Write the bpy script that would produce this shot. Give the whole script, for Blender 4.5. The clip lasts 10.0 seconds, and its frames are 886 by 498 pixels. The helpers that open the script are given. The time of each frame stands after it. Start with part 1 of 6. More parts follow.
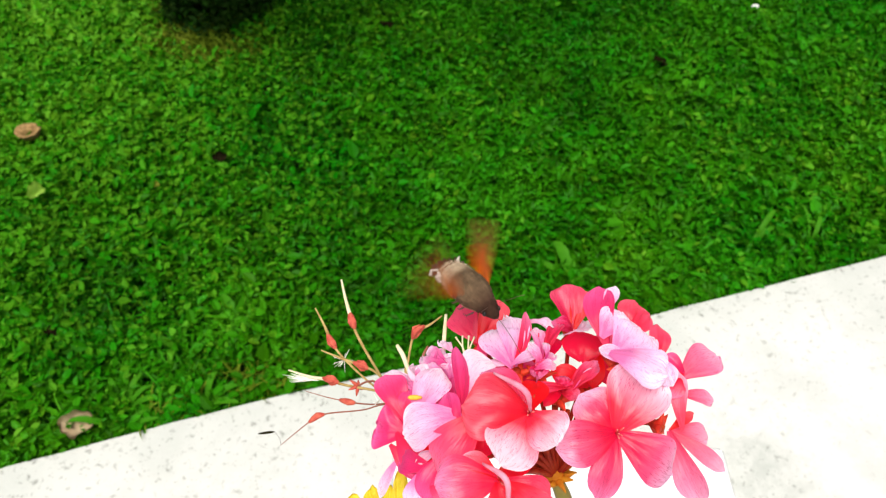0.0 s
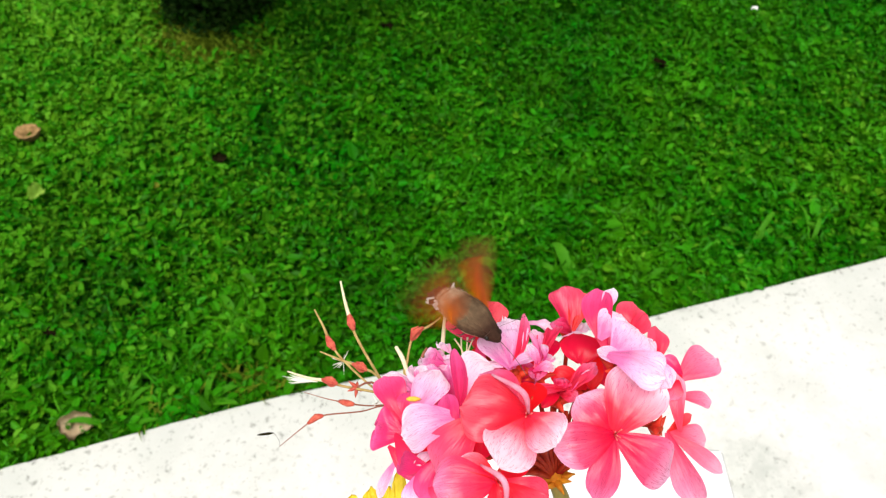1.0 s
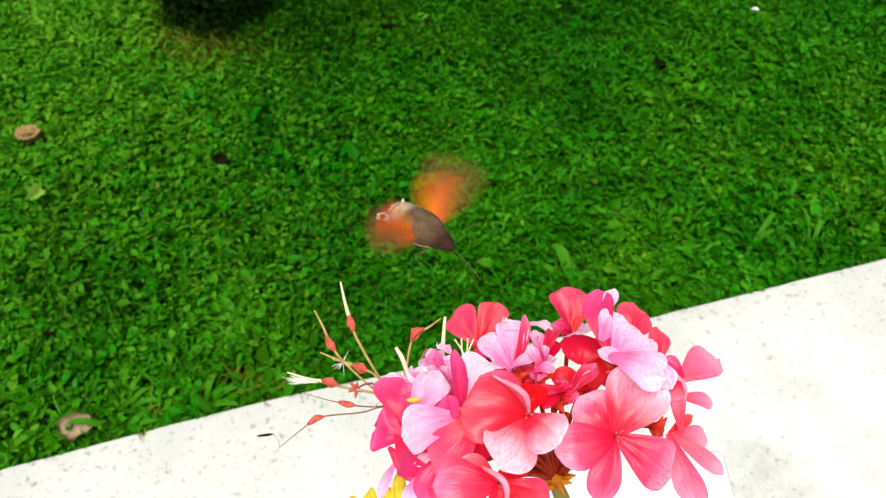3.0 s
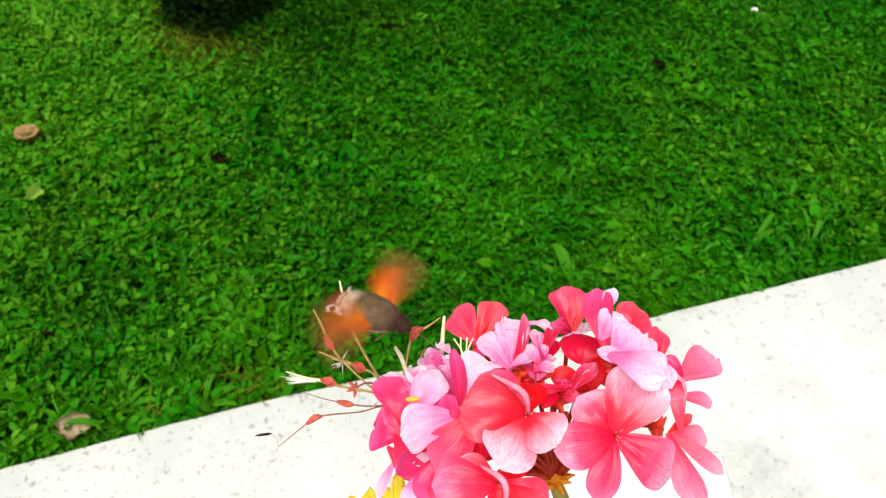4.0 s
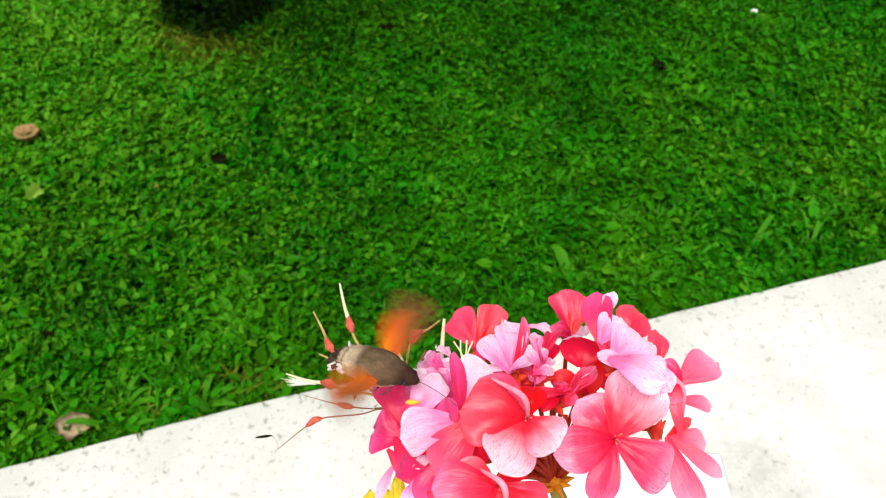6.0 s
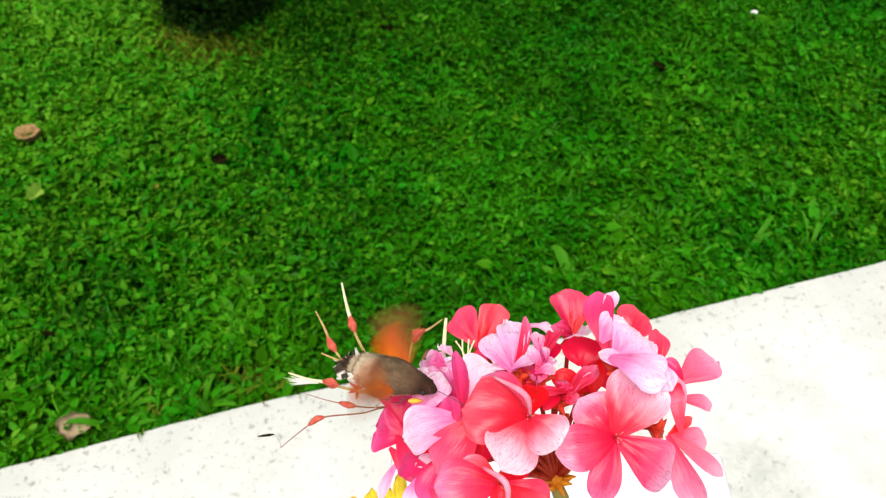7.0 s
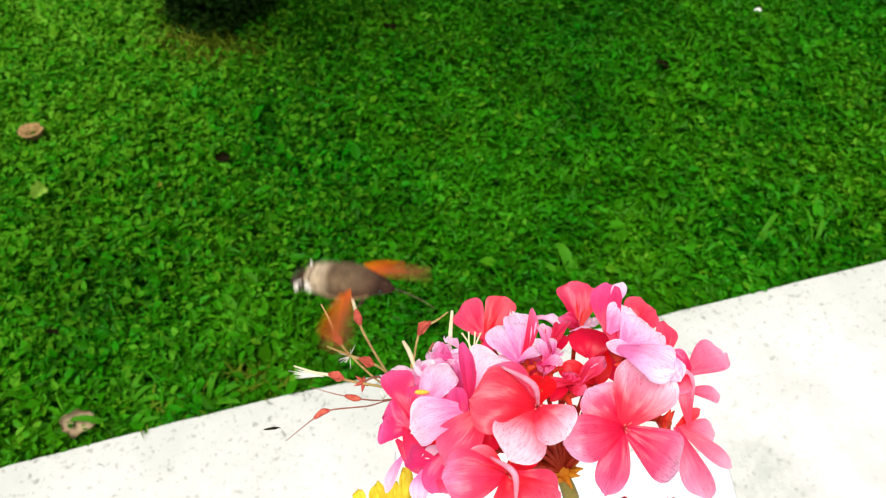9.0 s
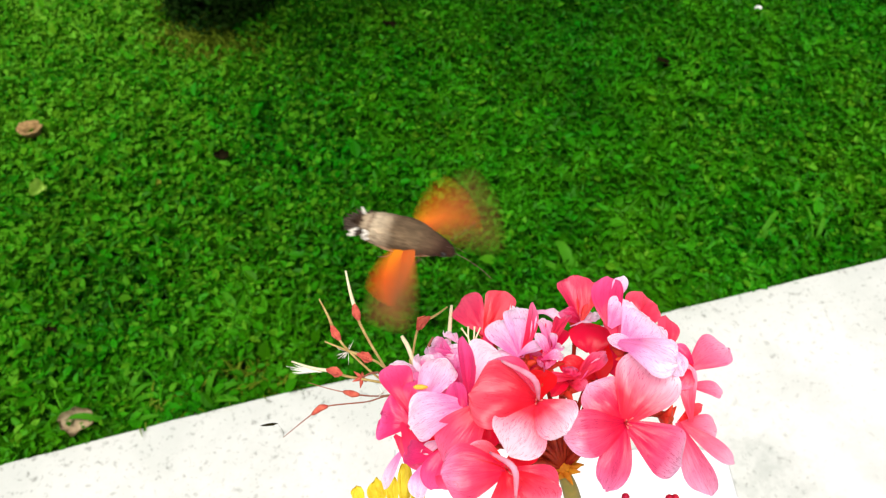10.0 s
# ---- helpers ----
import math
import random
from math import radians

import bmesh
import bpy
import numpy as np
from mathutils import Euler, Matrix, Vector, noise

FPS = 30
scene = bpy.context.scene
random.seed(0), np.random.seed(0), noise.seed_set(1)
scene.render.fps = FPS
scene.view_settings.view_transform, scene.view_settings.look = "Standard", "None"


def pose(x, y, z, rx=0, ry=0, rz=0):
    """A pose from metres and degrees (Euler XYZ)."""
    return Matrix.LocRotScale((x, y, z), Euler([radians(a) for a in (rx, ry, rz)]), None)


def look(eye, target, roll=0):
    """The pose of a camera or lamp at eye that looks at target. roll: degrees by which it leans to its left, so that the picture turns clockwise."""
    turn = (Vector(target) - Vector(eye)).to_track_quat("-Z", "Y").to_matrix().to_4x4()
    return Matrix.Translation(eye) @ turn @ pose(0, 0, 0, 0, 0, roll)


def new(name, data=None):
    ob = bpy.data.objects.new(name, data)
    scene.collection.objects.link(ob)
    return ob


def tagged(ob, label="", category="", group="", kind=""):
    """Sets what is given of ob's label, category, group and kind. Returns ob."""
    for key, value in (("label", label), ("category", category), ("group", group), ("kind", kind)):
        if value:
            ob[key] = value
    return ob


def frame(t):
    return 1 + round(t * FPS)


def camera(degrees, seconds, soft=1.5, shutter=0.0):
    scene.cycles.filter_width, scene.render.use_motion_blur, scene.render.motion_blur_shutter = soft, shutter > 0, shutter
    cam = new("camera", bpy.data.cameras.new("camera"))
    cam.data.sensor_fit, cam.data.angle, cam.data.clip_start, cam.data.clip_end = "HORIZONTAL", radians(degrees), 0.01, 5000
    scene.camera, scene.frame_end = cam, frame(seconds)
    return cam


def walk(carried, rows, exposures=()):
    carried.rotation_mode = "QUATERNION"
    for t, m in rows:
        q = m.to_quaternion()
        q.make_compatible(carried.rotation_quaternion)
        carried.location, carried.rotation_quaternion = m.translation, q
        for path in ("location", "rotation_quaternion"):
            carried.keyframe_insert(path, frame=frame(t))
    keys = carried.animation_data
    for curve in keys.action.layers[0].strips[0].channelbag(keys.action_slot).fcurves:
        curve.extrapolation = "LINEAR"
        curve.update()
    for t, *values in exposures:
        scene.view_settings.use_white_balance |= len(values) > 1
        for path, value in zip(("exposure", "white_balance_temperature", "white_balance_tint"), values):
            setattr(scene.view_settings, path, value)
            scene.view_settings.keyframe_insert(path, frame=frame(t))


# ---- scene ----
# ---- camera ----
cam = camera(65, 10.0, soft=1.2, shutter=1.0)
PATH = [
    (0, (0.00144, 0.00203, 0.94763), (-0.00017, 0.64464, 0.18144), -0.175),
    (0.5, (0.00161, 0.00178, 0.94842), (-0.00062, 0.64496, 0.18271), -0.191),
    (1, (0.00182, 0.00177, 0.94838), (0.00051, 0.64565, 0.18326), -0.083),
    (1.5, (0.00194, 0.00183, 0.94826), (0.00054, 0.64620, 0.18355), -0.065),
    (2, (0.00209, 0.00207, 0.94822), (0.00020, 0.64686, 0.18387), -0.103),
    (2.5, (0.00186, 0.00211, 0.94805), (-0.00013, 0.64712, 0.18387), -0.135),
    (4, (0.00184, 0.00220, 0.94666), (0.00113, 0.64758, 0.18279), 0.012),
    (4.5, (0.00231, 0.00205, 0.94690), (0.00201, 0.64767, 0.18324), 0.073),
    (5, (0.00239, 0.00213, 0.94815), (0.00238, 0.64741, 0.18421), 0.054),
    (5.5, (0.00204, 0.00314, 0.94779), (0.00214, 0.64817, 0.18363), 0.128),
    (7, (0.00057, 0.00144, 0.94884), (0.00113, 0.64765, 0.18568), 0.290),
    (7.5, (0.00012, 0.00130, 0.94854), (-0.00101, 0.64758, 0.18544), 0.125),
    (8, (-0.00048, 0.00099, 0.94747), (-0.00241, 0.64769, 0.18472), 0.048),
    (8.5, (-0.00042, 0.00028, 0.94685), (-0.00293, 0.64678, 0.18394), 0.016),
    (9, (-0.00104, -0.00053, 0.94585), (-0.00390, 0.64563, 0.18266), 0.017),
    (9.5, (-0.00130, 0.00001, 0.94364), (-0.00355, 0.64559, 0.17995), 0.156),
    (10, (-0.00078, -0.00001, 0.94197), (-0.00340, 0.64502, 0.17781), 0.059),
]
walk(cam, [(t, look(eye, aim, roll)) for t, eye, aim, roll in PATH])
cam.data.dof.use_dof, cam.data.dof.focus_distance, cam.data.dof.aperture_fstop = True, 0.262, 22

# ---- world and light: a bright overcast day, the soft sun high and a little behind the lens ----
SUN_ELEVATION, SUN_TURN = 70, 25
world = bpy.data.worlds.new("sky")
scene.world = world
world.use_nodes = True
wn = world.node_tree
sky = wn.nodes.new("ShaderNodeTexSky")
sky.sky_type = "NISHITA"
sky.sun_disc = False
sky.sun_elevation = radians(SUN_ELEVATION)
sky.sun_rotation = radians(180 - SUN_TURN)
sky.dust_density = 4.0
bw = wn.nodes.new("ShaderNodeHueSaturation")
bw.inputs["Saturation"].default_value = 0.35
wn.links.new(sky.outputs["Color"], bw.inputs["Color"])
wn.links.new(bw.outputs["Color"], wn.nodes["Background"].inputs["Color"])
wn.nodes["Background"].inputs["Strength"].default_value = 0.075
sun_data = bpy.data.lights.new("sun", "SUN")
sun_data.energy, sun_data.angle, sun_data.color = 2.6, radians(34), (1.0, 0.96, 0.9)
sun = new("sun", sun_data)
sun.matrix_world = look((0, 0, 5), (0.16, 0.33, 4.0))
scene.view_settings.exposure = 0.67

# ---- materials ----
def material(name, rough=0.6, spec=0.4):
    m = bpy.data.materials.new(name)
    m.use_nodes = True
    nt = m.node_tree
    b = nt.nodes["Principled BSDF"]
    b.inputs["Roughness"].default_value = rough
    b.inputs["Specular IOR Level"].default_value = spec
    return m, nt, b


def nd(nt, kind, **values):
    n = nt.nodes.new(kind)
    for key, value in values.items():
        n.inputs[key].default_value = value
    return n


def noise_fac(nt, scale, detail=4.0, rough=0.6, coords="Object"):
    c = nt.nodes.new("ShaderNodeTexCoord")
    n = nd(nt, "ShaderNodeTexNoise", Scale=scale, Detail=detail, Roughness=rough)
    nt.links.new(c.outputs[coords], n.inputs["Vector"])
    return n.outputs["Fac"]


def ramp(nt, fac, stops):
    r = nt.nodes.new("ShaderNodeValToRGB")
    el = r.color_ramp.elements
    while len(el) < len(stops):
        el.new(0.5)
    for e, (p, c) in zip(el, stops):
        e.position, e.color = p, (*c, 1)
    nt.links.new(fac, r.inputs["Fac"])
    return r.outputs["Color"]


def mix(nt, fac, a, b, mode="MIX"):
    n = nt.nodes.new("ShaderNodeMix")
    n.data_type, n.blend_type = "RGBA", mode
    for sock, v in ((n.inputs[0], fac), (n.inputs[6], a), (n.inputs[7], b)):
        if isinstance(v, (int, float)):
            sock.default_value = v
        elif isinstance(v, tuple):
            sock.default_value = (*v, 1)
        else:
            nt.links.new(v, sock)
    return n.outputs[2]


def bump(nt, b, fac, strength, distance):
    n = nd(nt, "ShaderNodeBump", Strength=strength, Distance=distance)
    nt.links.new(fac, n.inputs["Height"])
    nt.links.new(n.outputs["Normal"], b.inputs["Normal"])


def math_node(nt, op, a, b=0.0):
    n = nt.nodes.new("ShaderNodeMath")
    n.operation = op
    for i, v in enumerate((a, b)):
        if isinstance(v, (int, float)):
            n.inputs[i].default_value = v
        else:
            nt.links.new(v, n.inputs[i])
    return n.outputs[0]


def translucent(m, nt, b, color, amount):
    """Lets light through a thin leaf or petal."""
    t = nt.nodes.new("ShaderNodeBsdfTranslucent")
    s = nd(nt, "ShaderNodeMixShader", Fac=amount)
    out = nt.nodes["Material Output"]
    nt.links.new(color, t.inputs["Color"])
    nt.links.new(b.outputs[0], s.inputs[1])
    nt.links.new(t.outputs[0], s.inputs[2])
    nt.links.new(s.outputs[0], out.inputs["Surface"])


def petal_material(name, base, middle, rim, vein, gloss=0.36, rim_white=0.5, veins=0.6, thin=0.42):
    """Petal: colour runs from the claw to the rim, with fine branching veins."""
    m, nt, b = material(name, gloss, 0.5)
    b.inputs["Sheen Weight"].default_value = 0.03
    b.inputs["Sheen Roughness"].default_value = 0.4
    b.inputs["Sheen Tint"].default_value = (1.0, 0.85, 0.95, 1)
    uv = nt.nodes.new("ShaderNodeUVMap")
    sep = nt.nodes.new("ShaderNodeSeparateXYZ")
    nt.links.new(uv.outputs["UV"], sep.inputs[0])
    u, v = sep.outputs[0], sep.outputs[1]
    info = nt.nodes.new("ShaderNodeObjectInfo")
    blotch = noise_fac(nt, 90, 3)
    along = math_node(nt, "ADD", u, math_node(nt, "MULTIPLY", math_node(nt, "SUBTRACT", blotch, 0.5), 0.26))
    col = ramp(nt, along, [(0.0, base), (0.28, base), (0.68, middle), (0.98, rim)])
    # veins fan out from the claw
    comb = nt.nodes.new("ShaderNodeCombineXYZ")
    nt.links.new(math_node(nt, "MULTIPLY", v, 6.5), comb.inputs[0])
    nt.links.new(math_node(nt, "MULTIPLY", u, 2.0), comb.inputs[1])
    nt.links.new(math_node(nt, "MULTIPLY", info.outputs["Random"], 40.0), comb.inputs[2])
    ns = nd(nt, "ShaderNodeTexNoise", Scale=1.7, Detail=2.0, Roughness=0.5)
    nt.links.new(comb.outputs[0], ns.inputs["Vector"])
    ridge = math_node(nt, "ABSOLUTE", math_node(nt, "SUBTRACT", ns.outputs["Fac"], 0.5))
    line = ramp(nt, ridge, [(0.0, (1, 1, 1)), (0.026, (0, 0, 0))])
    col = mix(nt, math_node(nt, "MULTIPLY", math_node(nt, "POWER", u, 3.0), math_node(nt, "MULTIPLY", math_node(nt, "POWER", info.outputs["Random"], 3.0), rim_white)), col, (0.90, 0.74, 0.82))
    # soft streaks between the veins, then the veins, broken along their length
    streak = ramp(nt, ns.outputs["Fac"], [(0.42, (0, 0, 0)), (0.68, (1, 1, 1))])
    col = mix(nt, math_node(nt, "MULTIPLY", math_node(nt, "MULTIPLY", streak, u), 0.09), col, rim)
    broken = ramp(nt, noise_fac(nt, 120, 2), [(0.36, (0.62, 0.62, 0.62)), (0.60, (1, 1, 1))])
    fac = math_node(nt, "MULTIPLY", math_node(nt, "MULTIPLY", line, broken), min(1.0, veins * 1.1))
    col = mix(nt, fac, col, vein)
    hs = nt.nodes.new("ShaderNodeHueSaturation")
    nt.links.new(math_node(nt, "ADD", math_node(nt, "MULTIPLY", info.outputs["Random"], 0.014), 0.488), hs.inputs["Hue"])
    nt.links.new(math_node(nt, "ADD", math_node(nt, "MULTIPLY", info.outputs["Random"], 0.2), 0.9), hs.inputs["Value"])
    nt.links.new(col, hs.inputs["Color"])
    nt.links.new(hs.outputs[0], b.inputs["Base Color"])
    bump(nt, b, ns.outputs["Fac"], 0.3, 0.0008)
    translucent(m, nt, b, hs.outputs[0], thin)
    return m


# lilac and pale rims carry skylight on upturned petals in their colour
PETALS = {
    "F": petal_material("petal_coral", (0.82, 0.006, 0.014), (0.88, 0.050, 0.085), (0.90, 0.105, 0.145), (0.52, 0.004, 0.03), rim_white=0.0),
    "M": petal_material("petal_rose", (0.84, 0.006, 0.022), (0.91, 0.070, 0.150), (0.93, 0.25, 0.46), (0.52, 0.004, 0.05), veins=0.75),
    "T": petal_material("petal_glossy_rose", (0.84, 0.006, 0.022), (0.92, 0.085, 0.17), (0.94, 0.48, 0.70), (0.52, 0.004, 0.06), 0.30, rim_white=0.3, veins=0.8),
    "N": petal_material("petal_pale_pink", (0.87, 0.07, 0.13), (0.90, 0.19, 0.32), (0.92, 0.42, 0.60), (0.60, 0.01, 0.08), veins=0.7),
    "S": petal_material("petal_pale_rim", (0.86, 0.020, 0.040), (0.92, 0.36, 0.48), (0.94, 0.82, 0.92), (0.60, 0.03, 0.14), veins=0.7),
    "P": petal_material("petal_hot_pink", (0.86, 0.018, 0.075), (0.90, 0.042, 0.165), (0.92, 0.12, 0.33), (0.56, 0.004, 0.07), rim_white=0.2),
    "L": petal_material("petal_skylit_lilac", (0.87, 0.22, 0.50), (0.90, 0.58, 0.83), (0.92, 0.78, 0.93), (0.55, 0.06, 0.36), veins=0.75),
    # deep red holds the shade between petals in its colour
    "R": petal_material("petal_red", (0.86, 0.001, 0.006), (0.94, 0.004, 0.010), (0.95, 0.010, 0.022), (0.6, 0.0, 0.006), rim_white=0.0, veins=0.08, thin=0.6),
    "C": petal_material("petal_withered", (0.66, 0.004, 0.03), (0.82, 0.020, 0.10), (0.88, 0.18, 0.36), (0.36, 0.0, 0.03), 0.6, rim_white=0.2),
    "D": petal_material("petal_withered_lilac", (0.80, 0.08, 0.30), (0.88, 0.32, 0.58), (0.92, 0.74, 0.88), (0.56, 0.01, 0.16), 0.6),
    "W": petal_material("petal_whitish", (0.86, 0.40, 0.60), (0.90, 0.70, 0.84), (0.92, 0.82, 0.90), (0.70, 0.18, 0.45), 0.6),
}


def plain(name, a, b_col, scale, rough=0.6, spec=0.4, relief=0.0, thin=0.0):
    m, nt, b = material(name, rough, spec)
    f = noise_fac(nt, scale)
    col = ramp(nt, f, [(0.3, a), (0.7, b_col)])
    nt.links.new(col, b.inputs["Base Color"])
    if relief:
        bump(nt, b, f, 0.6, relief)
    if thin:
        translucent(m, nt, b, col, thin)
    return m


stem_mat = plain("stem_olive", (0.16, 0.17, 0.03), (0.34, 0.22, 0.05), 120, 0.5, 0.4, 0.0004)
pedicel_mat = plain("pedicel_russet", (0.24, 0.010, 0.007), (0.40, 0.045, 0.010), 160, 0.6, 0.12, 0.0003)
sepal_mat = plain("sepal_red", (0.50, 0.012, 0.008), (0.66, 0.06, 0.020), 220, 0.6, 0.3, 0.0003)
tan_mat = plain("dry_tan", (0.30, 0.18, 0.055), (0.50, 0.37, 0.14), 300, 0.75, 0.2, 0.0003)
pale_mat = plain("dry_pale", (0.66, 0.56, 0.33), (0.80, 0.74, 0.52), 300, 0.75, 0.2, 0.0003)
dark_dry_mat = plain("dry_dark", (0.20, 0.06, 0.04), (0.36, 0.14, 0.09), 300, 0.75, 0.2, 0.0003)
pod_mat = plain("pod_rust", (0.40, 0.050, 0.040), (0.58, 0.14, 0.085), 350, 0.7, 0.1, 0.0004)
white_mat = plain("fluff_white", (0.80, 0.76, 0.66), (0.88, 0.86, 0.80), 200, 0.8, 0.2)
yellow_mat = plain("leaf_yellow", (0.72, 0.48, 0.02), (0.85, 0.72, 0.05), 160, 0.55, 0.3, 0.0004, 0.3)
anther_mat = plain("anther_orange", (0.80, 0.36, 0.03), (0.88, 0.55, 0.08), 300, 0.7, 0.2)
brown_leaf_mat = plain("leaf_brown", (0.13, 0.070, 0.022), (0.38, 0.24, 0.095), 160, 0.8, 0.2, 0.001)
lime_leaf_mat = plain("leaf_lime", (0.30, 0.36, 0.03), (0.50, 0.52, 0.06), 60, 0.6, 0.2, 0.001, 0.3)
pale_leaf_mat = plain("leaf_pale_green", (0.36, 0.60, 0.06), (0.62, 0.82, 0.20), 60, 0.6, 0.2, 0.001, 0.3)
tan_leaf_mat = plain("leaf_tan", (0.46, 0.34, 0.20), (0.66, 0.52, 0.34), 60, 0.8, 0.2, 0.001, 0.15)
dark_debris_mat = plain("debris_dark", (0.008, 0.008, 0.003), (0.03, 0.022, 0.008), 60, 0.95, 0.03, 0.001)
pebble_mat = plain("pebble_pale", (0.55, 0.56, 0.52), (0.75, 0.76, 0.72), 80, 0.7, 0.3, 0.001)
bark_mat = plain("bark_dark", (0.02, 0.015, 0.010), (0.06, 0.045, 0.03), 40, 0.9, 0.2, 0.003)
planter_mat = plain("planter_clay", (0.42, 0.17, 0.09), (0.52, 0.24, 0.13), 30, 0.8, 0.2, 0.001)
white_paint_mat = plain("white_paint", (0.76, 0.755, 0.74), (0.82, 0.815, 0.80), 14, 0.6, 0.3, 0.0006)
petal_rim_mat = plain("petal_rim", (0.84, 0.22, 0.34), (0.88, 0.46, 0.58), 200, 0.5, 0.3, 0.0003, 0.3)
bract_mat = plain("bract_brown", (0.45, 0.13, 0.010), (0.68, 0.32, 0.02), 200, 0.6, 0.1, 0.0005)
stamen_mat = plain("stamen_red", (0.62, 0.03, 0.03), (0.80, 0.22, 0.20), 300, 0.6, 0.3)
soil_mat = plain("potting_soil", (0.025, 0.017, 0.011), (0.07, 0.05, 0.035), 90, 0.95, 0.1, 0.004)


# stretches of darker (below zero) or paler leaf colour: x, y, reach, strength
LEAF_TONES = ((-0.55, 0.70, 0.22, -0.10), (-0.20, 0.92, 0.26, -0.07), (-0.26, 0.62, 0.16, 0.12), (0.62, 1.00, 0.42, 0.08), (-0.80, 1.10, 0.34, 0.09), (0.70, 1.40, 0.45, -0.02), (-0.10, 1.22, 0.26, 0.02), (-0.72, 0.86, 0.16, 0.10), (-1.05, 1.55, 0.24, 0.20), (-0.15, 1.50, 0.28, 0.06), (-0.50, 0.87, 0.12, 0.10), (0.80, 1.03, 0.16, 0.14))


def leaf_tone(nt):
    """How far the leaf colour shifts paler or darker, by stretch."""
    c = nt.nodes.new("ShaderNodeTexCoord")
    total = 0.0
    for gx, gy, reach, amount in LEAF_TONES:
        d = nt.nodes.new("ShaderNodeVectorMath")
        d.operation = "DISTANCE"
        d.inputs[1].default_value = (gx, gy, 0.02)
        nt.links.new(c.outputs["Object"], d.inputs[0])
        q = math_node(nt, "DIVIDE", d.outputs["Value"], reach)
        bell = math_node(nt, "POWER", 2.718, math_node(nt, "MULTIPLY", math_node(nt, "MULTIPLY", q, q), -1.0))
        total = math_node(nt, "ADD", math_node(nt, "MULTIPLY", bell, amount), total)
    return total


def leaf_material(name, dark, light, tip, thin=0.24, rough=0.45, patch=1.6):
    """Lawn leaves: each one its own green, in drifts across the lawn."""
    m, nt, b = material(name, rough, 0.05)
    g = nt.nodes.new("ShaderNodeNewGeometry")
    drift = noise_fac(nt, patch, 3)
    f = math_node(nt, "ADD", math_node(nt, "MULTIPLY", g.outputs["Random Per Island"], 0.30), math_node(nt, "MULTIPLY", math_node(nt, "SUBTRACT", drift, 0.095), 0.9))
    f = math_node(nt, "ADD", f, leaf_tone(nt))
    f = math_node(nt, "ADD", f, math_node(nt, "MULTIPLY", math_node(nt, "SUBTRACT", noise_fac(nt, 13, 2), 0.5), 0.55))
    col = ramp(nt, f, [(0.12, dark), (0.60, light), (1.0, tip)])
    hs = nt.nodes.new("ShaderNodeHueSaturation")
    hue = math_node(nt, "ADD", math_node(nt, "MULTIPLY", math_node(nt, "SUBTRACT", noise_fac(nt, 4.5, 3), 0.5), -0.045), 0.495)
    hue = math_node(nt, "ADD", hue, math_node(nt, "MULTIPLY", math_node(nt, "SUBTRACT", g.outputs["Random Per Island"], 0.5), 0.022))
    nt.links.new(hue, hs.inputs["Hue"])
    nt.links.new(col, hs.inputs["Color"])
    nt.links.new(hs.outputs[0], b.inputs["Base Color"])
    translucent(m, nt, b, hs.outputs[0], thin)
    return m


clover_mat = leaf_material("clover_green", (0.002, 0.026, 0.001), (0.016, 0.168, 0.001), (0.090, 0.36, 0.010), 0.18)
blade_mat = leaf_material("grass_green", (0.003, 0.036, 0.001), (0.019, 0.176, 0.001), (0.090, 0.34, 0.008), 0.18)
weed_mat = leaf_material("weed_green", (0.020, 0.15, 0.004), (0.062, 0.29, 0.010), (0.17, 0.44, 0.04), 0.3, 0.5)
# near-black, with the shade inside the bush put into the leaf colour
bush_mat = leaf_material("bush_green", (0.003, 0.013, 0.001), (0.008, 0.034, 0.002), (0.018, 0.065, 0.004), 0.15, 0.7)

thatch_mat = leaf_material("thatch_olive", (0.05, 0.11, 0.005), (0.125, 0.20, 0.011), (0.24, 0.32, 0.035), 0.3, 0.7)

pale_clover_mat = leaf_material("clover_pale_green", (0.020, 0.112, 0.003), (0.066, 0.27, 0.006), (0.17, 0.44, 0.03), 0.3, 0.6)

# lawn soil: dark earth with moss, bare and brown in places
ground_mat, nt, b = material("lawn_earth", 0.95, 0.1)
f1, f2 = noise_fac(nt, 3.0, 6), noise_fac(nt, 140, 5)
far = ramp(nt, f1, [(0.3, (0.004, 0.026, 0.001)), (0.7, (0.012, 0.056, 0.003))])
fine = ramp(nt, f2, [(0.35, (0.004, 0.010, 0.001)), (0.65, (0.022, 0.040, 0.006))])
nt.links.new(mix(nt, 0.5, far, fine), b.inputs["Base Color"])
bump(nt, b, f2, 0.8, 0.01)

# paving: pale cast stone with dark grit and grey weather stains
paving_mat, nt, b = material("pale_stone", 0.85, 0.2)
f1, f2, f3 = noise_fac(nt, 9, 5), noise_fac(nt, 85, 5, 0.65), noise_fac(nt, 230, 3)
col = ramp(nt, f1, [(0.32, (0.53, 0.53, 0.50)), (0.56, (0.68, 0.665, 0.63))])
# darker, spottier stone in a strip along the lawn
c = nt.nodes.new("ShaderNodeTexCoord")
sep = nt.nodes.new("ShaderNodeSeparateXYZ")
nt.links.new(c.outputs["Object"], sep.inputs[0])
inland = math_node(nt, "SUBTRACT", math_node(nt, "ADD", math_node(nt, "MULTIPLY", sep.outputs[0], 0.275), 0.565), sep.outputs[1])
strip_at = math_node(nt, "ADD", inland, math_node(nt, "MULTIPLY", math_node(nt, "SUBTRACT", f1, 0.5), 0.30))
strip = ramp(nt, strip_at, [(0.0, (1, 1, 1)), (0.32, (0.06, 0.06, 0.06))])
